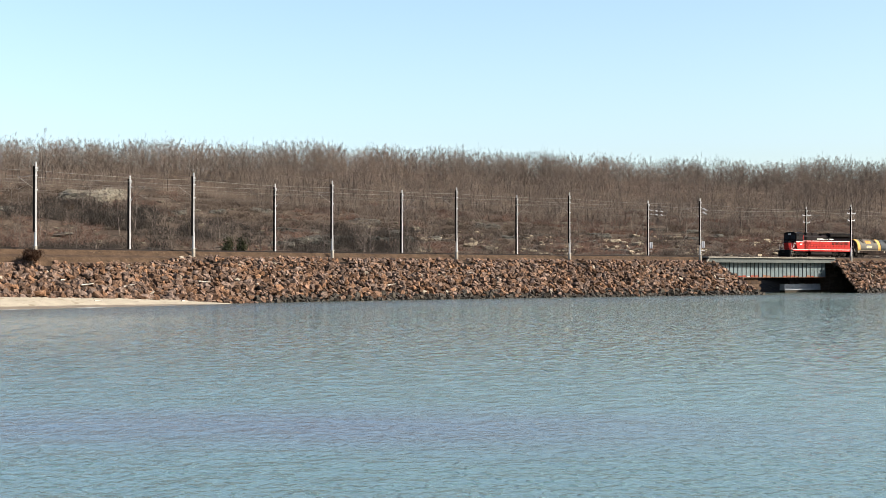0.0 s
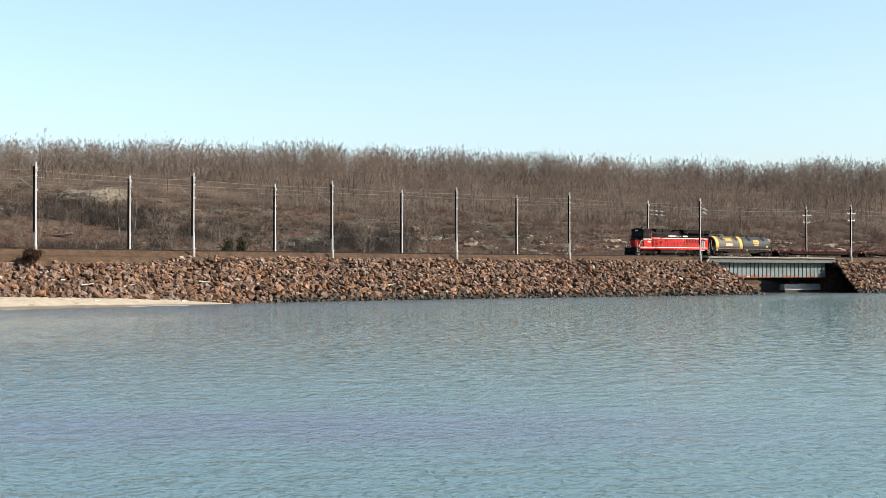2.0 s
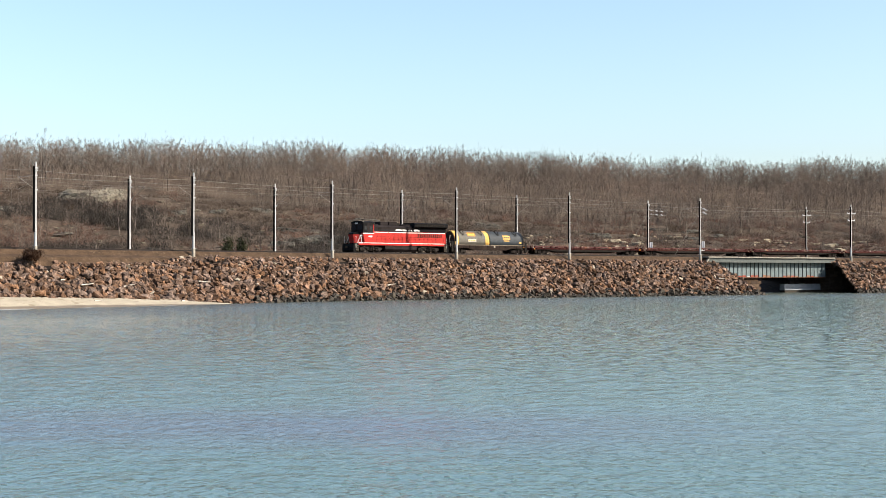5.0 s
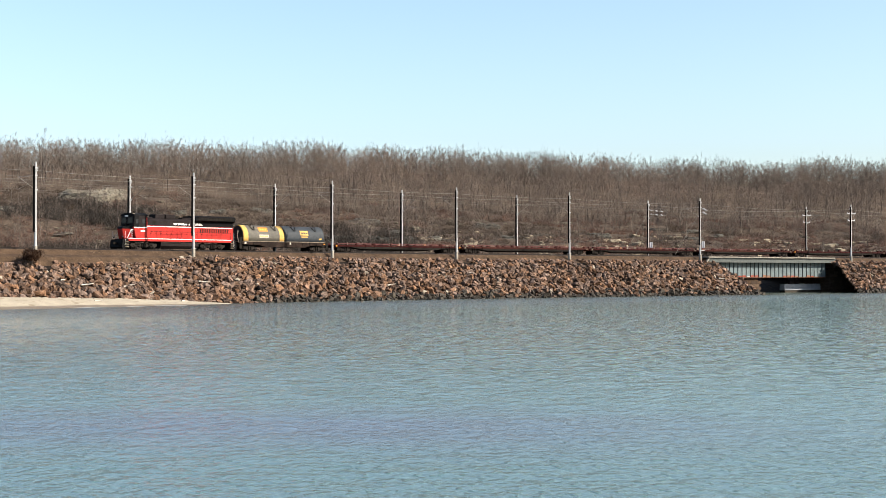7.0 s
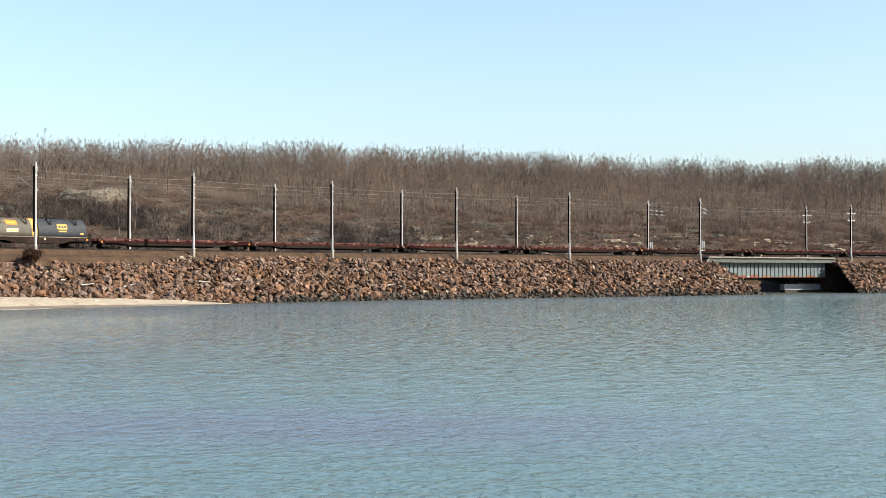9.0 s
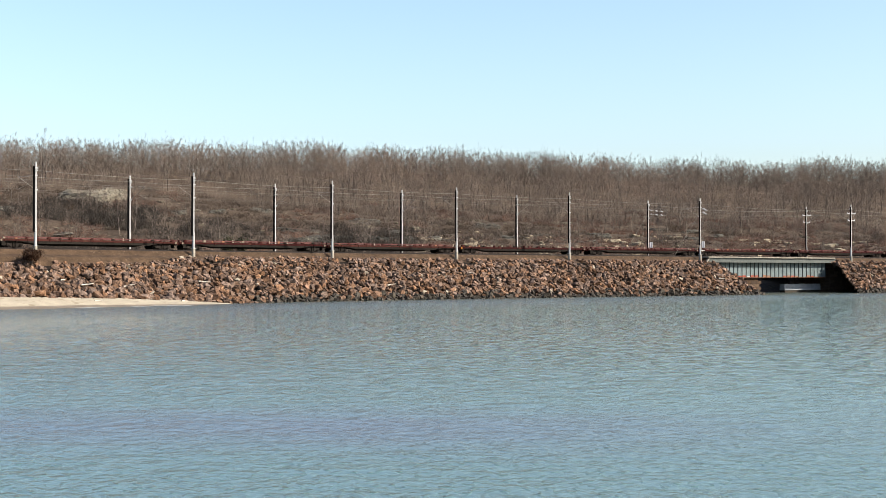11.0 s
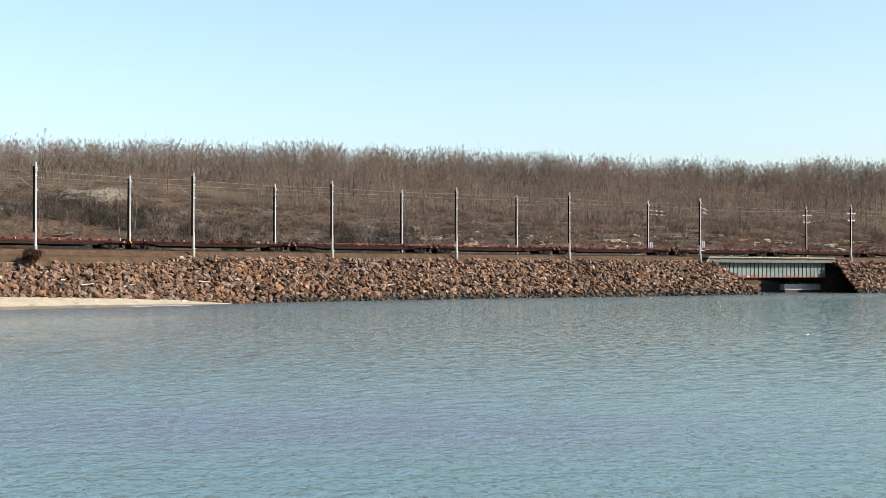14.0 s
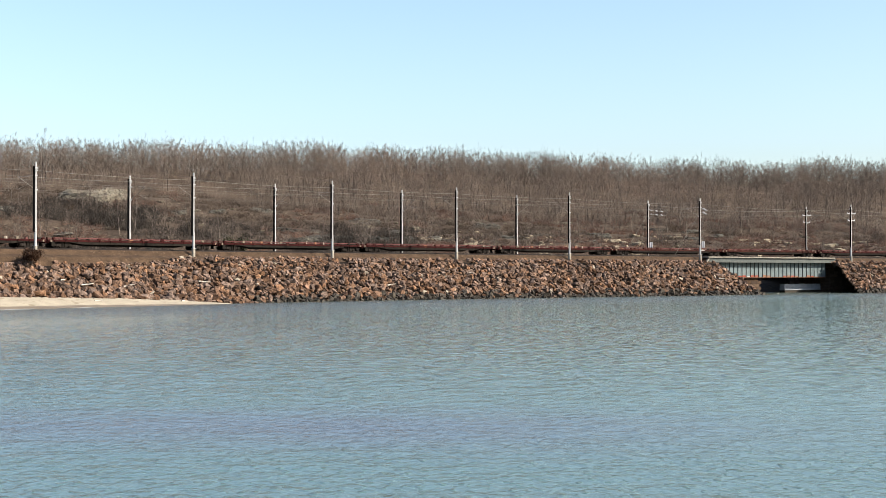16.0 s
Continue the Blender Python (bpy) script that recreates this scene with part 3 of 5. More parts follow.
    if style == "anchor":
        for z, n in ((8.0, 3), (7.35, 3)):
            for k in range(n):
                bm = bmesh.new()
                xx = 0.55 + 0.75 * k
                tube(bm, (xx, side * 0.5 * k, z - 0.06 * k), (xx + 0.42, side * 0.5 * k, z - 0.1 * k), 0.11, 0.11, 8)
                part("strain_insulator", bm, CERAMIC, p, "white strain insulator")
            bm = bmesh.new()
            tube(bm, (0.1, 0, z), (3.2, side * 1.3, z - 0.25), 0.03, n=5)
            part("tail_wire", bm, STEEL_ARM, p)
        bm = bmesh.new()
        tube(bm, (0, 0, 7.4), (-6.0, 0, 0.0), 0.022, n=5)
        part("guy_wire", bm, WIRE, p)
        for xx in (0.50, 0.85):
            part("tension_weight", boxed(xx - 0.09, xx + 0.09, -0.12, 0.12, 1.35, 2.45, bevel=0.02), FLOAT_WHITE, p, "white stacked tension weight")
            bm = bmesh.new()
            tube(bm, (xx, 0, 2.6), (xx, 0, 7.4), 0.015, n=4)
            part("weight_rope", bm, WIRE, p)
        part("weight_guide", boxed(0.1, 1.02, -0.04, 0.04, 0.86, 0.96), GALV, p)
    return p


def build_catenary():
    for row, ss, o in (("front", FRONT_S, FRONT_O), ("back", BACK_S, BACK_O)):
        for i, s in enumerate(ss):
            build_pole(s, o, row, "anchor" if i == 6 else "cross" if i >= 7 else "plain")
        side = 1 if row == "front" else -1
        ends = [ss[0] - 46, ss[0] - 23] + ss + [ss[-1] + 39, ss[-1] + 78]
        # feeder on the masts
        bm = bmesh.new()
        for a, b in zip(ends[:-1], ends[1:]):
            drop = 0.90 if row == "front" else 0.76
            A, B = rel(a, o + side * 0.28, POLE_TOP - drop), rel(b, o + side * 0.28, POLE_TOP - drop)
            wire(bm, [A.lerp(B, t) + Vector((0, 0, -0.5 * 4 * t * (1 - t) * ((b - a) / 39) ** 2)) for t in np.linspace(0, 1, 9)], 0.022)
        tagged(link_mesh("feeder_wire", bm, WIRE), "grey feeder wire strung along the mast tops", "wire", "overhead wires")
        track = 0.0 if row == "back" else -TRACK_GAP
        bm, bc = bmesh.new(), bmesh.new()
        for a, b in zip(ends[:-1], ends[1:]):
            A, B = rel(a, track, 7.95), rel(b, track, 7.95)
            sag = lambda t: Vector((0, 0, -0.35 * 4 * t * (1 - t) * ((b - a) / 30) ** 2))
            wire(bm, [A.lerp(B, t) + sag(t) for t in np.linspace(0, 1, 9)], 0.011)
            A2, B2 = rel(a, track, 6.75), rel(b, track, 6.75)
            wire(bc, [A2, B2], 0.006)
            for t in (0.15, 0.32, 0.5, 0.68, 0.85):
                wire(bc, [A2.lerp(B2, t), A.lerp(B, t) + sag(t)], 0.006)
        tagged(link_mesh("messenger_wire", bm, WIRE), "dark messenger wire sagging from mast to mast", "wire", "overhead wires")
        tagged(link_mesh("contact_wire", bc, WIRE), "thin contact wire with droppers over the track", "wire", "overhead wires")


build_catenary()


# ---------------------------------------------------------------- bridge
def build_bridge():
    """Short plate-girder bridge; its own frame: x along the line from BRIDGE_S0, y away from the bay, z above water."""
    m = line_pose((BRIDGE_S0 + BRIDGE_S1) / 2, 0, 0)
    inv = m.inverted()
    half = (BRIDGE_S1 - BRIDGE_S0) / 2
    b = thing("railway_bridge", "low plate-girder railway bridge in faded green paint", "bridge", m=m)
    x0, x1 = -half - 0.4, half + 0.2
    yf = -6.9
    part("deck", boxed(x0, x1, yf + 0.5, 2.6, 5.75, 6.22), GIRDER_SHADED, b)
    n = 9
    w = (x1 - x0 + 1.8) / n
    for k in range(n):
        a = x0 - 1.5 + w * k
        dz = 0.02 * math.sin(k * 2.3)
        part("walkway_slab", boxed(a + 0.015, a + w - 0.015, yf - 1.25, yf + 0.45, 6.14 + dz, 6.36 + dz, bevel=0.02), DECK_GREY, b,
             "weathered pale walkway slab")
    part("walkway_edge", boxed(x0 - 0.3, x1 + 0.3, yf - 0.35, yf + 0.4, 5.66, 6.10), GIRDER_SHADED, b)
    fb = part("fascia_beam", boxed(x0 - 1.2, x1 + 0.6, yf - 0.95, yf - 0.88, 5.42, 6.06), FASCIA, b, "grey-green fascia beam")
    part("fascia_lip", boxed(x0 - 1.2, x1 + 0.6, yf - 1.05, yf - 0.951, 5.98, 6.10), FASCIA, fb)
    part("fascia_lip", boxed(x0 - 1.2, x1 + 0.6, yf - 1.02, yf - 0.951, 5.36, 5.44), FASCIA, fb)
    part("end_brace", prism(bmesh.new(), [(x0 - 1.5, 6.0), (x0 - 1.15, 6.0), (x0 - 2.25, 4.75), (x0 - 2.6, 4.75)], yf - 1.2, yf - 0.9), DECK_GREY, b, "pale slanted end brace")
    gx0, gx1 = -half + 2.2, half - 0.7
    for yy, mat in ((yf, GIRDER), (-2.0, GIRDER_SHADED), (2.2, GIRDER_SHADED)):
        g = part("girder", boxed(gx0, gx1, yy, yy + 0.04, 2.85, 5.55), mat, b, "faded blue-green steel plate girder" if yy == yf else "")
        part("top_flange", boxed(gx0, gx1, yy - 0.20, yy + 0.24, 5.55, 5.62), mat, g)
        part("bottom_flange", boxed(gx0, gx1, yy - 0.16, yy + 0.24, 2.77, 2.85), RUST, g, "rusted bottom flange")
    ribs = 27
    for k in range(ribs):
        xx = gx0 + 0.06 + (gx1 - gx0 - 0.12) * k / (ribs - 1)
        part("stiffener", boxed(xx - 0.018, xx + 0.018, yf - 0.10, yf - 0.001, 2.86, 5.54), GIRDER_SHADED, b)
    step = (gx1 - gx0 - 0.12) / (ribs - 1)
    for k, mat, h in ((3, SPRAY_PALE, 0.3), (4, SPRAY_RED, 0.3), (5, SPRAY_RED, 0.42), (6, SPRAY_PALE, 0.24), (7, SPRAY_RED, 0.44), (8, SPRAY_RED, 0.4), (10, RUST, 0.5),
                      (11, RUST, 0.36), (15, SPRAY_RED, 0.3), (16, RUST, 0.4), (17, SPRAY_RED, 0.34), (18, RUST, 0.26), (21, RUST, 0.4), (22, SPRAY_RED, 0.26)):
        xx = gx0 + 0.06 + step * k
        part("rust_streak_panel", boxed(xx + 0.06, xx + step - 0.06, yf - 0.006, yf - 0.001, 2.88, 2.88 + h * 0.62), mat, b, "faded paint tag over rust")
    for k in range(8):
        xx = gx0 + (gx1 - gx0) * (k + 0.5) / 8
        part("cross_frame", boxed(xx - 0.1, xx + 0.1, yf + 0.05, 2.2, 4.6, 4.9), GIRDER_SHADED, b)
    return b


def build_abutment(name, sa, sb, face_plus, top=5.7, mat=None):
    """A squared-stone abutment: a core with coursed stones on the face to the bay and on the face to the channel."""
    m = line_pose(sa, 0, 0)
    L = sb - sa
    ab = thing(name, "coursed brownstone bridge abutment with light and shade in its colour", "abutment", kind="structure", m=m)
    mat = mat or ABUTMENT_SHADED
    part("core", boxed(0.12, L - 0.12, -6.5, 2.9, -2.0, top), mat, ab)
    bm = boxed(-0.5, 0.5, -0.5, 0.5, -0.5, 0.5)
    bmesh.ops.bevel(bm, geom=bm.edges[:], offset=0.03, segments=1, affect="EDGES")
    first = part("stone", bm, mat, ab)
    rng = random.Random(sa)
    h = 0.56
    slots = []
    for c in range(int((top + 0.6) / h)):
        z = -0.6 + c * h + h / 2
        xx = -rng.uniform(0, 0.6)
        while xx < L - 0.2:
            w = rng.uniform(0.8, 1.5)
            slots.append(((xx + w / 2, -6.62, z), (w - 0.03, 0.45, h - 0.03)))
            xx += w
        yy = -6.5
        while yy < 2.7:
            w = rng.uniform(0.8, 1.5)
            slots.append(((L if face_plus else 0.0, yy + w / 2, z), (0.45, w - 0.03, h - 0.03)))
            yy += w
    for i, (loc, sc) in enumerate(slots):
        o = first if i == 0 else new("stone", first.data)
        o.parent = ab
        o.location = (loc[0] + rng.uniform(-0.02, 0.02), loc[1] + rng.uniform(-0.03, 0.03), loc[2])
        o.scale = sc


build_bridge()
build_abutment("abutment", BRIDGE_S0 - 7.5, BRIDGE_S0 + 0.6, True)
build_abutment("abutment_wing", BRIDGE_S0 + 0.7, BRIDGE_S0 + 12.0, True, 2.66, ABUTMENT_LIT)
build_abutment("abutment", BRIDGE_S1 + 0.9, BRIDGE_S1 + 8.5, False)


def build_footing():
    m = line_pose(216.3, -4.5, 0)
    f = thing("pier_footing", "pale concrete pier footing in the water under the bridge", "footing", m=m)
    part("block", boxed(-4.9, 4.9, 0, 1.2, 0.42, 1.58, bevel=0.05), FLOAT_WHITE, f)
    part("lower_ledge", boxed(-4.7, 4.7, 0.1, 1.4, -2.0, 0.415, bevel=0.03), ROCK_WET, f, "dark wet ledge")


build_footing()


# ---------------------------------------------------------------- riprap and beach
def rock_template(rng, flat=0.8, rough=False):
    """A quarried block: a box with jittered corners, two of them knocked off."""
    bm = bmesh.new()
    size = (rng.uniform(0.95, 1.3), rng.uniform(0.8, 1.05), flat)
    for sx in (-1, 1):
        for sy in (-1, 1):
            for sz in (-1, 1):
                c = Vector((sx * size[0], sy * size[1], sz * size[2])) * 0.42
                c += Vector((rng.uniform(-0.16, 0.16), rng.uniform(-0.14, 0.14), rng.uniform(-0.12, 0.12)))
                if rng.random() < 0.6:
                    for ax in range(3):
                        d = c.copy()
                        d[ax] *= 0.45
                        bm.verts.new(d)
                else:
                    bm.verts.new(c)
    res = bmesh.ops.convex_hull(bm, input=bm.verts[:])
    junk = list({g for g in res["geom_interior"] + res["geom_unused"] if isinstance(g, bmesh.types.BMVert)})
    if junk:
        bmesh.ops.delete(bm, geom=junk, context="VERTS")
    bmesh.ops.triangulate(bm, faces=bm.faces[:])
    if rough:
        bmesh.ops.subdivide_edges(bm, edges=bm.edges[:], cuts=1)
        bmesh.ops.triangulate(bm, faces=bm.faces[:])
        bmesh.ops.smooth_vert(bm, verts=bm.verts[:], factor=0.22, use_axis_x=True, use_axis_y=True, use_axis_z=True)
        for v in bm.verts:
            v.co += Vector((rng.gauss(0, 0.045), rng.gauss(0, 0.045), rng.gauss(0, 0.045)))
    bm.normal_update()
    bm.verts.ensure_lookup_table()
    bm.verts.index_update()
    V = np.array([v.co[:] for v in bm.verts])
    F = np.array([[v.index for v in f.verts] for f in bm.faces])
    return bm, V, F


def lying_turns(n, rng, tilt, heading):
    """n rotation matrices of stones that lie nearly flat: any heading, a tilt of so many degrees, and a lean down the slope."""
    a, b, c = rng.normal(12, tilt, n), rng.normal(0, tilt, n), rng.uniform(0, 360, n)
    out = np.empty((n, 3, 3))
    for i in range(n):
        m = Euler((0, 0, heading[i])).to_matrix() @ Euler((radians(a[i]), radians(b[i]), 0)).to_matrix() @ Euler((0, 0, radians(c[i]))).to_matrix()
        out[i] = m
    return out


def scatter(templates, which, loc, rot, scale):
    """Joins copies of templates (V, F, I) into one set of arrays."""
    VV, FF, II, base = [], [], [], 0
    for k, (V, F, I) in enumerate(templates):
        sel = np.nonzero(which == k)[0]
        if not len(sel):
            continue
        sc = scale[sel]
        sc = sc[:, None, None] if sc.ndim == 1 else sc[:, None, :]
        P = np.einsum("nij,nvj->nvi", rot[sel], V[None] * sc) + loc[sel][:, None, :]
        VV.append(P.reshape(-1, 3))
        FF.append((F[None] + (np.arange(len(sel)) * len(V))[:, None, None] + base).reshape(-1, F.shape[1]))
        II.append(np.tile(I, len(sel)))
        base += len(sel) * len(V)
    return np.concatenate(VV), np.concatenate(FF), np.concatenate(II)


def sand_h(s):
    return np.interp(s, [-200, 40, 60, 75, 83, 91], [1.2, 1.15, 0.95, 0.62, 0.12, -0.6])


def slope_z(s, o):
    toe = toe_o(s)
    t = np.clip((o - toe) / (-9.2 - toe), 0, 1)
    return -0.25 + (crest_z(s) - 0.15 + 0.25) * t


def build_riprap():
    rng = np.random.RandomState(11)
    pr = random.Random(3)
    shapes = [rock_template(pr, f, True) for f in (0.85, 0.6, 0.75, 0.55, 0.8, 0.65, 0.9, 0.6, 0.7, 0.5)]
    shapes += [rock_template(pr, f) for f in (0.8, 0.6, 0.85, 0.55, 0.75, 0.65, 0.6, 0.7)]
    s = np.concatenate([rng.uniform(30, 86, 5600), rng.uniform(80, 330, 26000), rng.uniform(30, 330, 9000)])
    n = len(s)
    big = np.concatenate([np.full(5600, 0.47), np.full(26000, 0.45), np.full(9000, 0.30)])
    t = rng.uniform(-0.02, 1.08, n)
    toe = toe_o(s)
    edge = np.interp(s, [80, 88], [-9.4, -8.3])
    o = toe + (edge - toe) * t
    z = slope_z(s, o) + np.clip(o + 9.2, 0, 2) * 0.1
    size = big * np.clip(rng.lognormal(0, 0.40, n), 0.45, 1.9) * np.interp(t, [0, 0.3, 0.85, 1.05], [0.95, 1.12, 0.88, 0.6])
    # the channel under the bridge stays open
    left_end = 188.3 + (5.4 - z) * 0.36
    right_end = 219.8 - (5.4 - z) * 0.5
    keep = ((s < left_end) | (s > right_end)) & (z > sand_h(s) - 0.45)
    keep &= rng.uniform(0, 1, n) < np.interp(t, [0.92, 1.08], [1.0, 0.4])
    for ps in FRONT_S:
        keep &= ~((np.abs(s - ps) < 0.95) & (o > -10.6))
    s, o, z, size, t = (a[keep] for a in (s, o, z, size, t))
    # large stones first; a stone that would sit inside another is left out
    order = np.argsort(-size)
    cells, ok = {}, np.zeros(len(s), bool)
    for i in order:
        cs, co = int(s[i] / 1.5), int(-o[i] / 1.5)
        free = True
        for a in (cs - 1, cs, cs + 1):
            for b in (co - 1, co, co + 1):
                for j in cells.get((a, b), ()):
                    gap = 0.40 * (size[i] + size[j])
                    if (s[i] - s[j]) ** 2 + ((o[i] - o[j]) * 1.1) ** 2 < gap * gap:
                        free = False
                        break
                if not free:
                    break
            if not free:
                break
        if free:
            ok[i] = True
            cells.setdefault((cs, co), []).append(i)
    s, o, z, size, t = (a[ok] for a in (s, o, z, size, t))
    x, y, head = along(s, o)
    loc = np.c_[x, y, z + rng.uniform(0.0, 0.34, len(s)) * size]
    which = np.where(size > 0.58, rng.randint(0, 10, len(s)), 10 + rng.randint(0, 8, len(s)))
    rot = lying_turns(len(s), rng, 30, head)
    scale = size[:, None] * rng.uniform(0.82, 1.2, (len(s), 3))
    kind = np.where((z < 0.5 + 0.3 * rng.normal(size=len(s))) & (s > 88), 1, np.where((rng.uniform(size=len(s)) < 0.02) & (size < 0.6), 2, 0))
    whole = thing("riprap_slope", "tumbled brown riprap boulders armouring the railway embankment", "riprap", kind="structure")
    near = np.zeros(len(s), bool)
    cand = np.nonzero((s > 56) & (s < 86) & (z > 0))[0]
    near[cand[np.argsort(-size[cand])[:300]]] = True
    meshes = []
    for k, (bm, V, F) in enumerate(shapes):
        me = bpy.data.meshes.new("boulder")
        bm.to_mesh(me)
        bm.free()
        me.materials.append(ROCK)
        meshes.append(me)
    for i in np.nonzero(near)[0]:
        ob = new("boulder", meshes[which[i]])
        ob.parent = whole
        ob.matrix_basis = Matrix.Translation(loc[i]) @ Matrix(rot[i].tolist()).to_4x4() @ Matrix.Diagonal((*scale[i], 1))
    temps = [(V, F, np.zeros(len(F), int)) for _, V, F in shapes]
    for k, mat, nm in ((0, ROCK_JOINED, "boulders"), (1, ROCK_WET, "wet_boulders"), (2, ROCK_PALE, "pale_stones")):
        sel = ~near & (kind == k)
        V, F, I = scatter(temps, which[sel], loc[sel], rot[sel], scale[sel])
        ob = from_arrays(nm, V, F, mat, whole)
        ob["kind"] = "stuff"
        ob["label"] = {0: "tumbled brown boulders", 1: "dark weed-stained boulders at the waterline", 2: "pale boulders among the brown ones"}[k]


build_riprap()


def build_beach():
    fs = []
    for o, f in ((-27.5, -0.55), (-24.2, 0.08), (-23.0, 0.34), (-20.5, 0.8), (-18.0, 1.06), (-15.5, 1.1)):
        fs.append(lambda s, o=o, f=f: (np.full_like(s, o) + 0.25 * np.sin(s * 0.31 + o) + 0.15 * np.sin(s * 0.9),
                                       np.where(f > 0, sand_h(s) * f + (f - 1) * 0.15, f) + 0.0 * s))
    sweep("beach", fs, 20, 104, 1.0, [SAND, SAND_WET], "pale dry sand strip below the boulders", "beach", smooth=True, bands=[1, 1, 0, 0, 0])
    rng = random.Random(8)
    for s, o in ((63.5, -21.2), (76.5, -20.8), (86.5, -21)):
        x, y, th = along(s, o)
        bm = bmesh.new()
        L = rng.uniform(0.7, 1.8)
        p = Vector((-L / 2, 0, 0))
        for k in range(4):
            q = p + Vector((L / 4, rng.uniform(-0.08, 0.08), rng.uniform(-0.02, 0.05)))
            tube(bm, p, q, 0.09 - 0.012 * k, 0.08 - 0.012 * k, 7)
            p = q
        ob = link_mesh("driftwood", bm, DRIFT)
        zz = float(np.interp(o, [-24.0, -22.5, -20.5, -18], [0.10, 0.42, 0.8, 1.06])) * float(sand_h(s)) + 0.03
        ob.matrix_basis = pose(float(x), float(y), zz, 0, 0, rng.uniform(0, 70))
        tagged(ob, "bleached driftwood stick lying on the sand", "driftwood", "driftwood on the beach")


build_beach()


def build_stranded_wood():
    """Bleached timbers washed up among the boulders."""
    rng = random.Random(12)
    for s, o, z, L in ((84.0, -15.2, 2.3, 1.5), (92.0, -16.0, 2.1, 1.0), (72.0, -15.8, 1.95, 1.3), (66.3, -15.5, 2.1, 1.6), (184.0, -15.1, 2.45, 1.2), (114.7, -16.5, 1.85, 1.5),
                       (132.2, -13.5, 3.3, 1.0), (63.6, -14.5, 2.6, 0.9)):
        x, y, th = along(s, o - 0.35)
        bm = bmesh.new()
        p = Vector((-L / 2, 0, 0))
        for k in range(5):
            q = p + Vector((L / 5, rng.uniform(-0.05, 0.05), rng.uniform(-0.04, 0.05)))
            tube(bm, p, q, 0.10 - 0.014 * k, 0.10 - 0.014 * (k + 1), 7, caps=k in (0, 4))
            p = q
        ob = link_mesh("stranded_timber", bm, DRIFT)
        ob.matrix_basis = pose(float(x), float(y), z + 0.22, rng.uniform(-10, 10), rng.uniform(-14, 14), math.degrees(float(th)) + rng.uniform(-35, 35))
        tagged(ob, "bleached timber washed up among the brown boulders", "driftwood", "timbers among the boulders")


build_stranded_wood()


# ---------------------------------------------------------------- trees
def tree_template(seed, height=12.0, limbs=14, spread=0.24, fork=0.3, twigs=9, blade=0.02, lean=0.05):
    """A bare tree with a domed crown: arrays of three-sided bars (bark) and narrow blades (twigs)."""
    rng = random.Random(seed)
    V, F, I = [], [], []

    def bar(a, b, r0, r1, mat):
        q = (b - a).to_track_quat("Z", "Y")
        i = len(V)
        for c, r in ((a, r0), (b, r1)):
            for k in range(3):
                V.append((c + q @ Vector((r * math.cos(2.094 * k), r * math.sin(2.094 * k), 0)))[:])
        for k in range(3):
            j = (k + 1) % 3
            F.append((i + k, i + j, i + 3 + j))
            F.append((i + k, i + 3 + j, i + 3 + k))
            I.extend((mat, mat))

    def blade_of(a, b, w, mat):
        side = (b - a).cross(Vector((rng.uniform(-1, 1), rng.uniform(-1, 1), rng.uniform(-1, 1)))).normalized() * w
        i = len(V)
        V.extend(((a - side)[:], (a + side)[:], b[:]))
        F.append((i, i + 1, i + 2))
        I.append(mat)

    def rough(amount):
        return Vector((rng.gauss(0, amount), rng.gauss(0, amount), rng.gauss(0, amount)))

    # the trunk bends a little and ends inside the crown
    pts = [Vector((0, 0, -0.4))]
    d = Vector((rng.gauss(0, lean), rng.gauss(0, lean), 1)).normalized()
    segs = 4
    for k in range(segs):
        d = (d + rough(0.06) + Vector((0, 0, 0.2))).normalized()
        pts.append(pts[-1] + d * (height * 0.74 / segs))
    rad = lambda f: 0.0105 * height * (1 - 0.8 * f)
    for k in range(segs):
        bar(pts[k], pts[k + 1], rad(k / segs), rad((k + 1) / segs), 0)
    R, H = spread * height * rng.uniform(0.85, 1.15), 0.43 * height
    heart = pts[-1] * (0.55 / 0.74)
    for k in range(limbs):
        # each limb sweeps up and out to the crown's dome
        phi = math.acos(1 - 1.25 * (k + rng.random()) / limbs)
        ang = k * 2.4 + rng.uniform(-0.5, 0.5)
        tip = heart + Vector((R * math.sin(phi) * math.cos(ang), R * math.sin(phi) * math.sin(ang), H * math.cos(phi))) * rng.uniform(0.70, 1.0)
        f = max(fork, min(0.97, 0.95 - 0.42 * phi + rng.uniform(-0.12, 0.1)))
        g = f * segs
        i0 = min(int(g), segs - 1)
        a = pts[i0].lerp(pts[i0 + 1], g - i0)
        mid = a.lerp(tip, 0.5) + Vector((math.cos(ang), math.sin(ang), 0)) * R * 0.16 * math.sin(phi) + rough(0.02 * height)
        r = rad(f) * 0.42
        bar(a, mid, r, r * 0.6, 0)
        bar(mid, tip, r * 0.6, r * 0.2, 0)
        out = (tip - a).normalized()
        for q in range(5):
            h = rng.uniform(0.25, 1.0)
            st = a.lerp(mid, h * 2) if h < 0.5 else mid.lerp(tip, h * 2 - 1)
            away = (st - heart).normalized()
            d3 = (out * 0.45 + away * 0.5 + rough(0.42) + Vector((0, 0, 0.12))).normalized()
            e3 = st + d3 * height * rng.uniform(0.05, 0.10)
            blade_of(st, e3, blade * 1.6, 1)
            for u in range(twigs):
                s4 = st.lerp(e3, rng.uniform(0.15, 1.0))
                d4 = (d3 * 0.8 + rough(0.55) + Vector((0, 0, 0.10))).normalized()
                blade_of(s4, s4 + d4 * rng.uniform(0.03, 0.07) * height, blade, 1)
    return np.array(V), np.array(F), np.array(I)


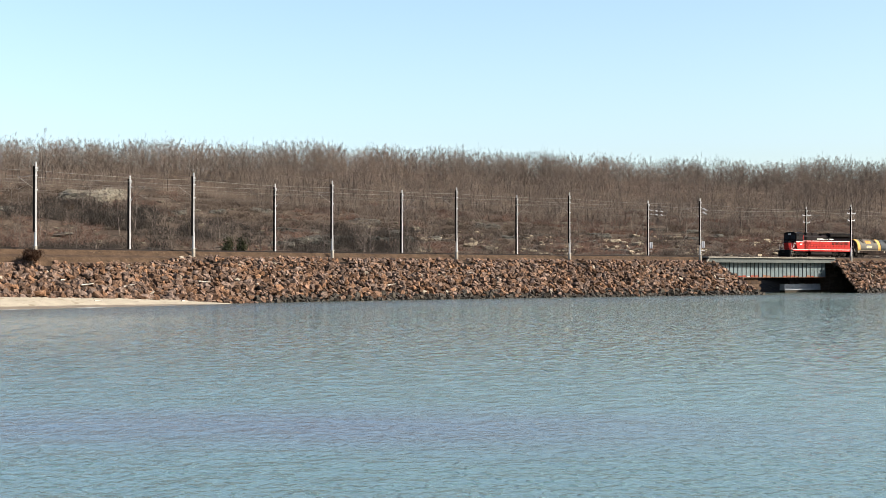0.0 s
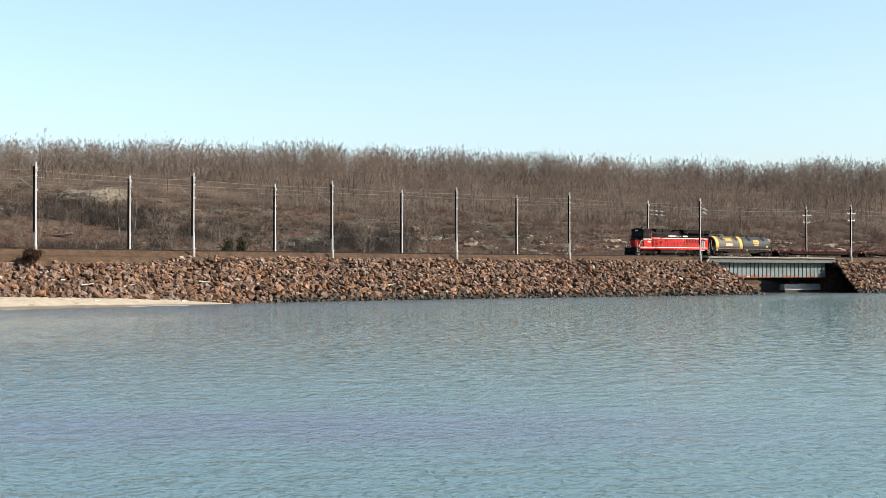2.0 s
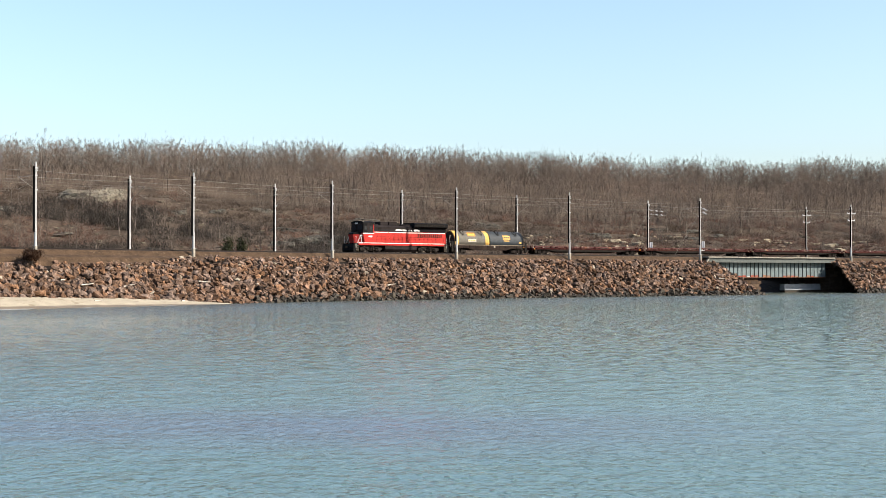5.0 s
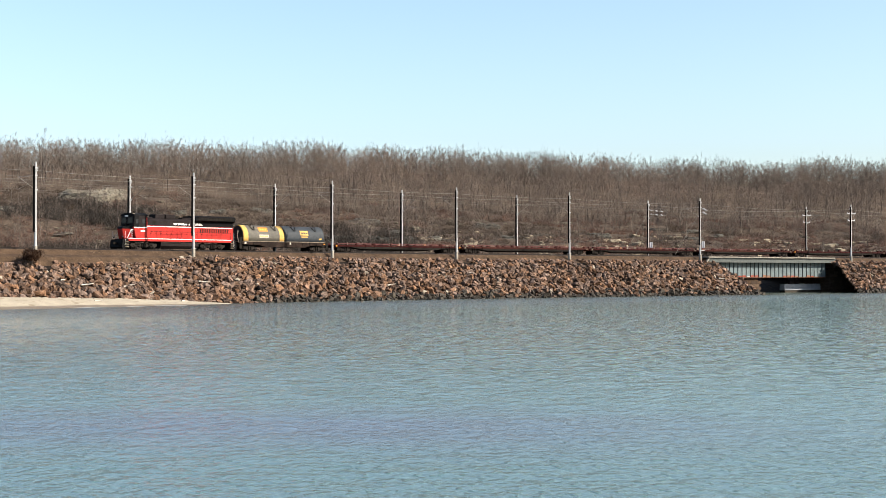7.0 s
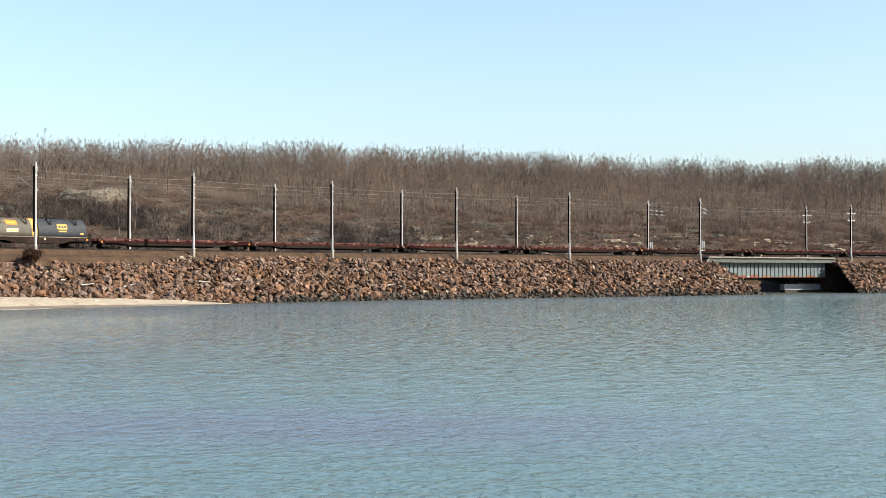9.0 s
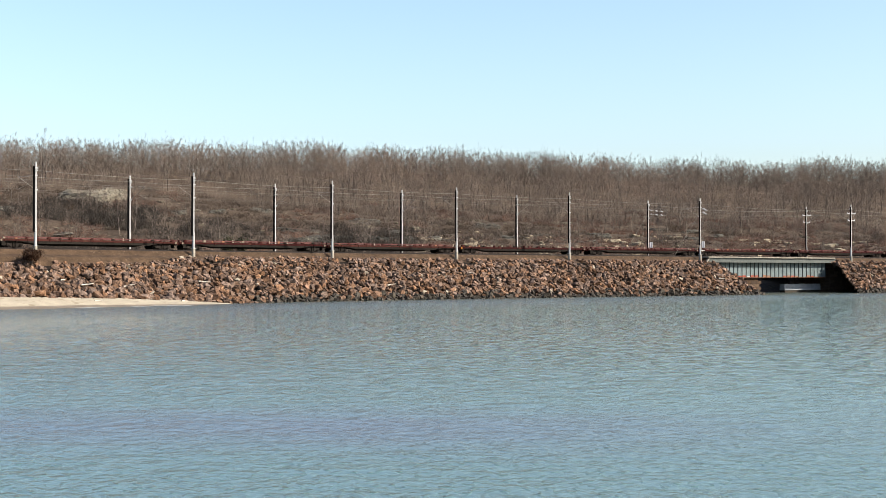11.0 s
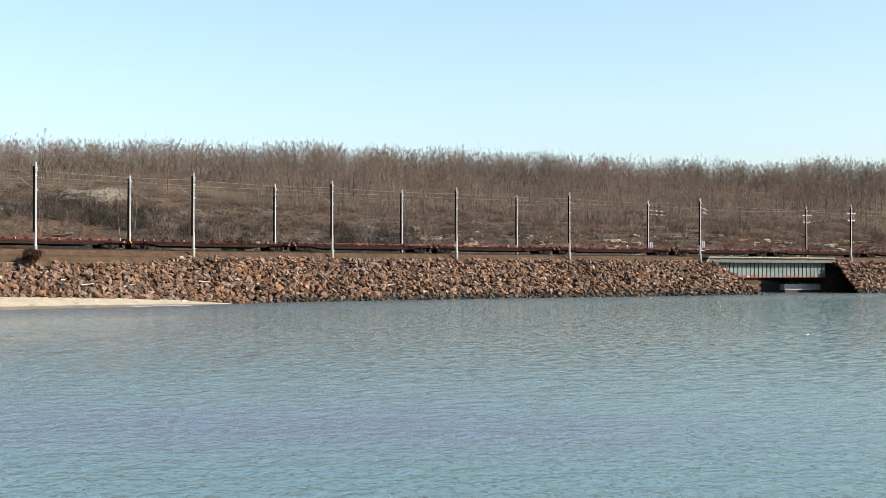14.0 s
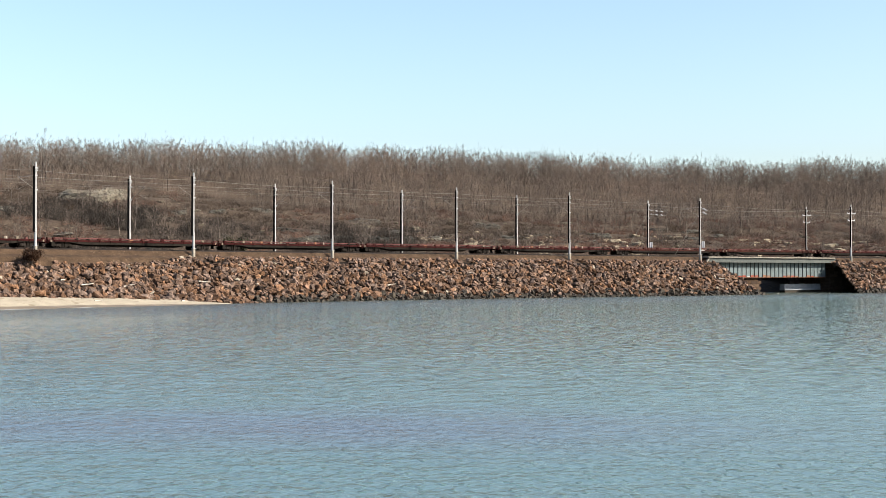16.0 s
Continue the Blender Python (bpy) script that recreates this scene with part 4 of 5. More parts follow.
def upright_turns(n, rng):
    a = rng.uniform(0, 6.283, n)
    R = np.zeros((n, 3, 3))
    R[:, 0, 0], R[:, 0, 1], R[:, 1, 0], R[:, 1, 1], R[:, 2, 2] = np.cos(a), -np.sin(a), np.sin(a), np.cos(a), 1
    return R


def build_woods():
    rng = np.random.RandomState(21)
    n = 4500
    y = rng.uniform(260, 520, n)
    x = rng.uniform(-0.38, 0.38, n) * y
    q = depth_behind(x, y)
    bound = 70 + 10 * wobble(x, y, 70, 3) + 6 * np.clip((x - 10) / 90, 0, 1) + 34 * np.clip((-x - 30) / 35, 0, 1)
    dens = np.clip((q - bound) / 22, 0, 1) * (q < 212)
    keep = rng.uniform(size=n) < dens * np.interp(q, [112, 132, 145], [0.42, 0.6, 1.0])
    x, y, q = x[keep], y[keep], q[keep]
    z = ground_z(x, y)
    temps = [tree_template(k, 12.0, limbs=14, twigs=10, spread=0.28, blade=0.0115) for k in range(10)]
    temps += [tree_template(40 + k, 12.0, limbs=17, twigs=11, spread=0.36, blade=0.0140) for k in range(8)]
    which = np.where(q < 128, rng.randint(0, 10, len(x)), 10 + rng.randint(0, 8, len(x)))
    size = rng.uniform(0.90, 1.08, len(x)) * (1 + 0.06 * wobble(x, y, 30, 4)) * np.interp(q, [90, 140, 190], [1.04, 0.86, 0.64])
    sc = np.c_[size * rng.uniform(0.9, 1.15, len(x)), size * rng.uniform(0.9, 1.15, len(x)), size]
    V, F, I = scatter(temps, which, np.c_[x, y, z], upright_turns(len(x), rng), sc)
    ob = from_arrays("bare_woods", V, F, [BARK, TWIG], mat_index=I)
    tagged(ob, "dense leafless grey-brown woods covering the hilltop", "woods", kind="stuff")
    print("woods", len(x), len(F))


def build_slope_trees():
    """Single bare trees standing on the open rocky slope."""
    rng = np.random.RandomState(33)
    prs = []
    for k in range(8):
        V, F, I = tree_template(100 + k, 8.5, limbs=10, spread=0.27, fork=0.22, twigs=7, blade=0.013)
        ms = []
        for q, mat, nm in ((0, BARK, "trunk"), (1, TWIG, "crown")):
            f = F[I == q]
            used, invr = np.unique(f, return_inverse=True)
            ob = from_arrays(nm, V[used], invr.reshape(f.shape), mat)
            ms.append(ob.data)
            bpy.data.objects.remove(ob)
        prs.append(ms)
    made = 0
    while made < 270:
        y = rng.uniform(200, 400)
        x = rng.uniform(-0.36, 0.38) * y
        s, o = line_coords(x, y)
        q = depth_behind(x, y)
        if o[0] < 14 or q < -12 or q > 85:
            continue
        k = rng.randint(8)
        sc = rng.uniform(0.55, 1.15)
        m = pose(x, y, float(ground_z(x, y)[0]), 0, 0, rng.uniform(0, 360)) @ Matrix.Diagonal((sc, sc, sc * rng.uniform(0.85, 1.2), 1))
        t = thing("bare_tree", "slender leafless grey tree standing on the rocky slope", "tree", "bare trees on the slope")
        t.matrix_basis = m
        for me, nm in zip(prs[k], ("trunk", "crown")):
            c = new(nm, me)
            c.parent = t
        made += 1


def brush_template(seed, n=80, spread=1.35, height=1.15, w=0.026):
    rng = random.Random(seed)
    V, F, I = [], [], []
    for k in range(n):
        a = Vector((rng.gauss(0, 0.35) * spread, rng.gauss(0, 0.35) * spread, 0))
        b = a + Vector((rng.gauss(0, 0.45) * spread, rng.gauss(0, 0.45) * spread, height * rng.uniform(0.4, 1.0)))
        side = (b - a).cross(Vector((rng.uniform(-1, 1), rng.uniform(-1, 1), 0.2))).normalized() * w
        i = len(V)
        V.extend(((a - side)[:], (a + side)[:], b[:]))
        F.append((i, i + 1, i + 2))
        I.append(0)
    return np.array(V), np.array(F), np.array(I)


def build_brush():
    """Dry brush in three sorts: grey thickets, russet scrub by the tracks and to the east, and brown brush between."""
    rng = np.random.RandomState(55)
    n = 13000
    y = rng.uniform(195, 430, n)
    x = rng.uniform(-0.40, 0.42, n) * y
    s, o = line_coords(x, y)
    q = depth_behind(x, y)
    keep = (o > 9) & (q < 110) & (rng.uniform(size=n) < 0.88 + 0.3 * wobble(x, y, 30, 6))
    x, y, o, q = x[keep], y[keep], o[keep], q[keep]
    # two dense grey thickets, below the broad ledge and in the middle of the slope
    tx = np.concatenate([rng.uniform(-84, -58, 420), rng.uniform(-24, -6, 260)])
    ty = np.concatenate([rng.uniform(270, 299, 420), rng.uniform(277, 297, 260)])
    kept = len(x)
    x, y = np.concatenate([x, tx]), np.concatenate([y, ty])
    o, q = line_coords(x, y)[1], depth_behind(x, y)
    n = len(x)
    patch = wobble(x, y, 42, 9) + rng.normal(0, 0.25, n)
    grey = (patch > -0.25 + np.clip((x + 30) / 60, 0, 2.0)) & (q > -2) & (q < 62)
    grey[kept:] = True
    russet = ~grey & (((o < 26) & (x > -15)) | (patch < -0.45 + np.clip((x + 20) / 90, 0, 0.8)))
    size = rng.uniform(0.6, 1.6, n)
    loc = np.c_[x, y, ground_z(x, y)]
    R = upright_turns(n, rng)
    which = rng.randint(0, 8, n)
    for sel, mat, text, tall in ((grey, BRUSH_DARK, "dark grey thicket on the slope behind the tracks", 1.5), (russet, BRUSH_RED, "russet dry scrub on the slope behind the tracks", 0.95),
                                 (~grey & ~russet, BRUSH, "tangled dry brown brush on the slope behind the tracks", 1.0)):
        temps = [brush_template(k, n=58, spread=1.35, height=1.15 * tall, w=0.021) for k in range(8)]
        V, F, I = scatter(temps, which[sel], loc[sel], R[sel], size[sel])
        tagged(from_arrays("brush", V, F, mat), text, "brush", kind="stuff")


def build_understory():
    rng = np.random.RandomState(77)
    n = 5200
    y = rng.uniform(270, 520, n)
    x = rng.uniform(-0.38, 0.38, n) * y
    q = depth_behind(x, y)
    keep = (q > 76 + 34 * np.clip((-x - 30) / 35, 0, 1)) & (q < 215)
    x, y = x[keep], y[keep]
    temps = [brush_template(200 + k, n=34, spread=2.3, height=4.2, w=0.015) for k in range(6)]
    yr = rng.uniform(330, 520, 5200)
    xr = rng.uniform(-0.37, 0.37, 5200) * yr
    qr = depth_behind(xr, yr)
    top = (qr > 140) & (qr < 200)
    x, y = np.concatenate([x, xr[top]]), np.concatenate([y, yr[top]])
    V, F, I = scatter(temps, rng.randint(0, 6, len(x)), np.c_[x, y, ground_z(x, y)], upright_turns(len(x), rng), rng.uniform(0.6, 1.35, len(x)))
    ob = from_arrays("sapling_understory", V, F, TWIG)
    tagged(ob, "thin leafless saplings and undergrowth beneath the woods", "undergrowth", kind="stuff")


def build_ledge(x, y, w, h, d, seed, label="grey weathered rock ledge breaking out of the slope", mat=None):
    """A cracked bedrock slab: a flattened block with stepped strata, pushed into the slope."""
    rng = random.Random(seed)
    bm = bmesh.new()
    bmesh.ops.create_icosphere(bm, subdivisions=4, radius=1.0)
    off = Vector((rng.uniform(0, 50), rng.uniform(0, 50), rng.uniform(0, 50)))
    square = lambda v, e: math.copysign(abs(v) ** e, v)
    for v in bm.verts:
        c = Vector((square(v.co.x, 0.6), square(v.co.y, 0.8), square(v.co.z, 0.6)))
        p = Vector((c.x * w / 2, c.y * d / 2 + c.z * d * 0.22, c.z * h))
        q = p + off
        k = noise.fractal(q * 0.45, 0.8, 2.0, 5)
        step = round((p.z + 0.4 * noise.noise(q * 0.2)) / 0.55) * 0.55
        p.z = p.z * 0.6 + step * 0.4
        crack = 0.18 if abs(noise.noise(Vector((q.x * 0.55, q.y * 0.2, q.z * 0.25)))) < 0.05 else 0.0
        g = noise.fractal(q * 1.3, 0.9, 2.0, 3) * 0.22
        v.co = p + Vector((c.x * k * 0.8 + g, c.y * k * 0.5 + crack + g, k * 0.30 + 0.06 * p.x * (c.x > 0) * rng.random() * 0.3))
    ob = link_mesh("rock_ledge", bm, mat or LEDGE)
    z = float(ground_z(x, y)[0])
    ob.matrix_basis = pose(x, y, z - h * 0.15, 0, rng.uniform(-4, 4), rng.uniform(-8, 20))
    tagged(ob, label, "rock", "rock ledges on the hillside")


def build_ledges():
    build_ledge(-77.6, 305.5, 13.0, 3.2, 7.5, 1, "broad pale rock ledge below the woods")
    build_ledge(-72.3, 308.5, 7.5, 2.8, 6.0, 2)
    for i, (x, y, w, h, d) in enumerate(((-49.5, 307, 3.6, 1.1, 2.4), (-41, 318, 5.5, 1.4, 3.2), (-17.6, 320, 7.5, 1.6, 4.0), (-11.4, 300, 6.0, 1.4, 3.0), (-26, 285, 6.0, 1.5, 3.5),
                                         (21.9, 322, 8.5, 1.1, 3.0), (16.0, 312, 6.0, 0.9, 3.0), (28, 316, 4.0, 0.8, 2.4), (10.4, 334, 6.0, 1.2, 3.0), (32, 312, 5.0, 1.0, 2.6), (45, 325, 6.0, 1.0, 3.0),
                                         (-31.5, 273, 5.0, 1.4, 3.0), (2.0, 300, 4.5, 1.2, 2.5), (60, 335, 5.0, 1.0, 3.0), (75, 345, 5.5, 1.0, 3.0), (-57, 300, 4.0, 1.3, 2.5))):
        build_ledge(x, y, w, h * 0.65, d, 10 + i, mat=LEDGE_GREY)
    for i, (x, y, w, h, d) in enumerate(((-21, 286, 8, 1.5, 3.0), (-14.5, 288, 7, 1.4, 3.0), (-9, 292, 6, 1.1, 2.6), (-33, 292, 5, 1.2, 2.5), (-24, 280, 6, 1.0, 2.4), (-66, 286, 6, 0.9, 2.4))):
        build_ledge(x, y, w, h, d, 40 + i, "dark grey rock face above the tracks", LEDGE_DARK)
    # low bands of bedrock all over the slope
    pick = random.Random(29)
    count = 0
    while count < 46:
        y = pick.uniform(250, 390)
        x = pick.uniform(-0.34, 0.36) * y
        q = float(depth_behind(x, y))
        if 6 < q < 78:
            build_ledge(x, y, pick.uniform(2.5, 8.0), pick.uniform(0.3, 0.8), pick.uniform(1.5, 3.0), 60 + count, mat=LEDGE_GREY)
            count += 1
    # loose stones lying about the slope
    rng = np.random.RandomState(91)
    pr = random.Random(17)
    temps = []
    for k in range(8):
        bm, V, F = rock_template(pr, 0.5)
        bm.free()
        temps.append((V, F, np.zeros(len(F), int)))
    n = 2600
    y = rng.uniform(235, 400, n)
    x = rng.uniform(-0.36, 0.37, n) * y
    q = depth_behind(x, y)
    keep = (q > -5) & (q < 85) & (wobble(x, y, 26, 8) > 0.05)
    x, y = x[keep], y[keep]
    size = np.clip(rng.lognormal(-0.5, 0.5, len(x)), 0.3, 2.2)
    R = upright_turns(len(x), rng)
    V, F, I = scatter(temps, rng.randint(0, 8, len(x)), np.c_[x, y, ground_z(x, y) + 0.1], R, np.c_[size * 1.3, size, size * 0.8])
    y = rng.uniform(255, 375, 1900)
    x = rng.uniform(-0.02, 0.36, 1900) * y
    q = depth_behind(x, y)
    keep = (q > 2) & (q < 62) & (wobble(x, y, 18, 12) > -0.1)
    x, y = x[keep], y[keep]
    size = np.clip(rng.lognormal(-0.5, 0.45, len(x)), 0.35, 1.7)
    P, G, _ = scatter(temps, rng.randint(0, 8, len(x)), np.c_[x, y, ground_z(x, y) + 0.4], upright_turns(len(x), rng), np.c_[size * 1.7, size, size * 1.0])
    tagged(from_arrays("pale_stones", P, G, STONE_DRY), "pale weathered stones strewn over the russet slope", "stones", kind="stuff")
    ob = from_arrays("loose_stones", V, F, LEDGE)
    tagged(ob, "grey stones strewn over the brown slope", "stones", kind="stuff")


def build_bush(name, x, y, z, r, h, mat, label, n=420, blade=0.05, tall=False):
    """A dense bush: short blades on branching stems."""
    rng = random.Random(x)
    b = thing(name, label, "bush", m=pose(x, y, z))
    st = bmesh.new()
    tips = []
    for k in range(11):
        a = rng.uniform(0, 6.28)
        tip = Vector((r * 0.8 * math.cos(a) * rng.random(), r * 0.8 * math.sin(a) * rng.random(), h * rng.uniform(0.55, 1.0)))
        tube(st, (0, 0, -0.2), tip * 0.5, 0.05, 0.03, 5, caps=False)
        tube(st, tip * 0.5, tip, 0.03, 0.01, 5, caps=False)
        tips.append(tip)
    part("stems", st, BARK, b)
    cr = bmesh.new()
    for k in range(n):
        t = rng.choice(tips)
        c = t * rng.uniform(0.25, 1.05) + Vector((rng.gauss(0, 0.22) * r, rng.gauss(0, 0.22) * r, rng.gauss(0, 0.08) * h))
        d = Vector((rng.gauss(0, 1), rng.gauss(0, 1), 0.6 + rng.random())).normalized() * rng.uniform(0.25, 0.55)
        sd = d.cross(Vector((rng.gauss(0, 1), rng.gauss(0, 1), rng.gauss(0, 1)))).normalized() * blade
        cr.faces.new([cr.verts.new(c - sd), cr.verts.new(c + sd), cr.verts.new(c + d)])
    part("foliage", cr, mat, b)


build_understory()
build_ledges()
build_bush("dry_bush", -45.8, 157.0, 4.75, 1.6, 1.3, DRY_BUSH, "russet dry bush growing at the foot of a mast", 1900, 0.045)
build_bush("cedar_bush", -31.4, 205.5, 5.2, 1.2, 3.3, CEDAR, "small dark evergreen cedar behind the tracks", 1200, 0.07)
build_bush("cedar_bush", -29.6, 206.5, 5.4, 1.0, 3.1, CEDAR, "small dark evergreen cedar behind the tracks", 900, 0.07)
build_bush("dry_bush", *[float(v) for v in along(221.6, -7.4)[:2]], 4.7, 1.3, 1.2, BRUSH_RED, "brown dry scrub at the bridge abutment", 700, 0.03)
build_woods()
build_slope_trees()
build_brush()


# ---------------------------------------------------------------- the train
# Each car's own frame: x towards the rear, y away from the bay, z above the rail head; origin at its middle.
WHEELS = []      # (wheelset, place on its car, radius)


def wheelset_mesh(r):
    bm = bmesh.new()
    for sgn in (-1, 1):
        y = 0.7525 * sgn
        tube(bm, (0, y - 0.065, 0), (0, y + 0.065, 0), r, r, 20)
        tube(bm, (0, y - sgn * 0.09 - 0.012, 0), (0, y - sgn * 0.09 + 0.012, 0), r + 0.028, r + 0.028, 20)
        tube(bm, (0, y + sgn * 0.066, 0), (0, y + sgn * 0.10, 0), r * 0.42, r * 0.36, 12)
    tube(bm, (0, -1.02, 0), (0, 1.02, 0), 0.085, n=10)
    for k in range(4):
        a = math.pi / 2 * k
        for sgn in (-1, 1):
            c = Vector((0.62 * r * math.cos(a), 0.82 * sgn, 0.62 * r * math.sin(a)))
            tube(bm, c, c + Vector((0, 0.025 * sgn, 0)), 0.045, n=6)
    me = bpy.data.meshes.new("wheelset")
    bm.to_mesh(me)
    bm.free()
    me.materials.append(TRUCK)
    return me


WHEEL_LOCO = wheelset_mesh(0.508)
WHEEL_CAR = wheelset_mesh(0.42)


def add_truck(car, x, base, r, heavy):
    """A two-axle truck under car, centred at x."""
    me = WHEEL_LOCO if heavy else WHEEL_CAR
    for dx in (-base / 2, base / 2):
        w = new("wheelset", me)
        w.parent = car
        w.location = (x + dx, 0, r)
        w["label"] = "dark steel wheelset"
        WHEELS.append((w, (x + dx, 0.0, r), r))
    for sgn in (-1, 1):
        y = 1.02 * sgn
        bm = bmesh.new()
        e = base / 2
        if heavy:
            out = [(-e - 0.65, r + 0.02), (-e - 0.6, r + 0.28), (-0.75, r + 0.42), (0.75, r + 0.42), (e + 0.6, r + 0.28), (e + 0.65, r + 0.02), (e + 0.3, r - 0.2),
                   (e - 0.3, r - 0.2), (e - 0.5, r + 0.05), (0.6, r - 0.08), (-0.6, r - 0.08), (-e + 0.5, r + 0.05), (-e + 0.3, r - 0.2), (-e - 0.3, r - 0.2)]
        else:
            out = [(-e - 0.28, r - 0.12), (-e - 0.28, r + 0.16), (-0.42, r + 0.34), (0.42, r + 0.34), (e + 0.28, r + 0.16), (e + 0.28, r - 0.12), (e - 0.2, r - 0.1),
                   (0.42, r - 0.28), (-0.42, r - 0.28), (-e + 0.2, r - 0.1)]
        prism(bm, [(x + a, b) for a, b in out], y - 0.07, y + 0.07)
        part("truck_frame", bm, TRUCK, car, "grimy cast truck side frame")
        bm = bmesh.new()
        for dx in ((-0.28, 0, 0.28) if heavy else (-0.16, 0.16)):
            tube(bm, (x + dx, y + 0.1 * sgn, r - 0.2), (x + dx, y + 0.1 * sgn, r + 0.3), 0.10, n=8)
        part("spring", bm, GRIME, car)
        for dx in (-e, e):
            part("axle_box", boxed(x + dx - 0.15, x + dx + 0.15, y + 0.05 * sgn - 0.1, y + 0.05 * sgn + 0.1, r - 0.16, r + 0.16, bevel=0.03), TRUCK, car)
        if heavy:
            for dx in (-0.95, 0.95):
                bm = bmesh.new()
                tube(bm, (x + dx - 0.3, y + 0.12 * sgn, r + 0.22), (x + dx + 0.3, y + 0.12 * sgn, r + 0.22), 0.09, n=8)
                part("brake_cylinder", bm, GRIME, car)
    part("bolster", boxed(x - 0.3, x + 0.3, -1.0, 1.0, r - 0.1, r + 0.36), GRIME, car)


def add_coupler(car, x, sgn):
    bm = bmesh.new()
    box(bm, min(x, x - sgn * 0.75), max(x, x - sgn * 0.75), -0.09, 0.09, 0.72, 0.94)
    box(bm, min(x, x - sgn * 0.3), max(x, x - sgn * 0.3), -0.17, 0.17, 0.68, 0.99, bevel=0.04)
    part("coupler", bm, GRIME, car)


def bars(bm, x0, x1, y, z0, z1, n, rng):
    """Unreadable lettering as a row of small upright bars."""
    w = (x1 - x0) / n
    for k in range(n):
        if rng.random() < 0.1:
            continue
        a = x0 + w * k
        box(bm, a, a + w * 0.58, y - 0.004, y + 0.004, z0, z1 - (0.0 if rng.random() < 0.8 else (z1 - z0) * 0.25))


def build_locomotive():
    L = 20.2
    h = L / 2
    c = thing("locomotive", "red and black diesel locomotive with white stripes pulling the train", "locomotive")
    X = lambda v: v - h
    # frame and walkway
    part("underframe", boxed(X(1.5), X(19.0), -1.35, 1.35, 1.05, 1.32), BLACK, c)
    for sgn in (-1, 1):
        y0, y1 = sorted((1.36 * sgn, 1.50 * sgn))
        part("side_sill", boxed(X(2.2), X(18.3), y0, y1, 1.12, 1.395), RED, c, "red side sill")
        part("sill_stripe", boxed(X(2.2), X(18.3), *sorted((1.44 * sgn, 1.512 * sgn)), 1.40, 1.485), WHITE, c, "thin white stripe")
        part("walkway", boxed(X(1.5), X(18.9), *sorted((0.95 * sgn, 1.438 * sgn)), 1.365, 1.42), BLACK, c)
    part("pilot", prism(bmesh.new(), [(X(1.45), 0.12), (X(1.3), 0.35), (X(1.4), 1.3), (X(1.8), 1.3), (X(1.8), 0.12)], -1.4, 1.4), BLACK, c, "black front pilot plough")
    part("rear_pilot", prism(bmesh.new(), [(X(19.2), 0.15), (X(19.3), 0.4), (X(19.15), 1.3), (X(18.7), 1.3), (X(18.7), 0.15)], -1.4, 1.4), BLACK, c)
    # steps at the corners
    for xx in (1.7, 18.25):
        for sgn in (-1, 1):
            st = part("step_well", boxed(X(xx), X(xx + 0.55), *sorted((1.05 * sgn, 1.40 * sgn)), 0.3, 1.3), GRIME, c)
            for z in (0.36, 0.66, 0.96):
                part("step", boxed(X(xx) + 0.02, X(xx) + 0.53, *sorted((1.38 * sgn, 1.52 * sgn)), z, z + 0.07), DULL_PATCH, st, "worn pale step tread")
    # short hood, cab
    # the nose narrows towards its front
    for name, out, mat, text in (("short_hood", [(1.83, 2.66), (1.85, 2.75), (2.0, 2.95), (3.05, 3.1), (3.05, 2.66)], BLACK, "black lid of the low nose"),
                                 ("nose_lower", [(2.1, 1.42), (1.83, 2.659), (3.05, 2.659), (3.05, 1.42)], RED, "red low nose")):
        bm = prism(bmesh.new(), [(X(a), z) for a, z in out], -1.15, 1.15)
        for v in bm.verts:
            if v.co.x < X(2.5):
                v.co.y *= 0.5
        part(name, bm, mat, c, text)
    for sgn in (-1, 1):
        rail = bmesh.new()
        tube(rail, (X(2.05), 1.38 * sgn, 1.42), (X(2.6), 1.38 * sgn, 2.55), 0.035, n=6)
        tube(rail, (X(2.6), 1.38 * sgn, 2.55), (X(2.95), 1.38 * sgn, 2.55), 0.03, n=6)
        tube(rail, (X(2.75), 1.38 * sgn, 1.42), (X(2.75), 1.38 * sgn, 2.55), 0.025, n=6)
        part("nose_rail", rail, WHITE, c, "slanting white handrail beside the nose")
    part("number_lamp", boxed(X(2.4), X(3.0), -0.35, 0.35, 3.05, 3.3, bevel=0.04), BLACK, c)
    cab = part("cab", prism(bmesh.new(), [(X(2.95), 2.9), (X(3.05), 4.35), (X(4.95), 4.35), (X(4.95), 2.9)], -1.5, 1.5), HOOD_BLACK, c, "sooty black cab with small windows")
    part("cab_lower", prism(bmesh.new(), [(X(3.3), 1.42), (X(2.95), 2.9), (X(4.95), 2.9), (X(4.95), 1.42)], -1.48, 1.48), RED, c, "red cab side below the windows")
    roof = bmesh.new()
    loft_x(roof, [(-1.55, 4.33), (-1.45, 4.5), (-0.9, 4.66), (0, 4.70), (0.9, 4.66), (1.45, 4.5), (1.55, 4.33)], X(2.95), X(5.05))
    part("cab_roof", roof, BLACK, cab)
    for sgn in (-1, 1):
        part("cab_front_panel", boxed(X(3.03), X(3.72), *sorted((1.499 * sgn, 1.508 * sgn)), 2.92, 4.34), BLACK, cab, "black front corner of the cab")
        for a, b in ((3.25, 3.6), (4.15, 4.6)):
            w = part("side_window", boxed(X(a), X(b), *sorted((1.50 * sgn, 1.516 * sgn)), 3.35, 3.9), GLASS, cab)
            part("window_frame", prism(bmesh.new(), [(X(a) - 0.05, 3.3), (X(a) - 0.05, 3.95), (X(b) + 0.05, 3.95), (X(b) + 0.05, 3.3)], *sorted((1.499 * sgn, 1.511 * sgn))), BLACK, w)
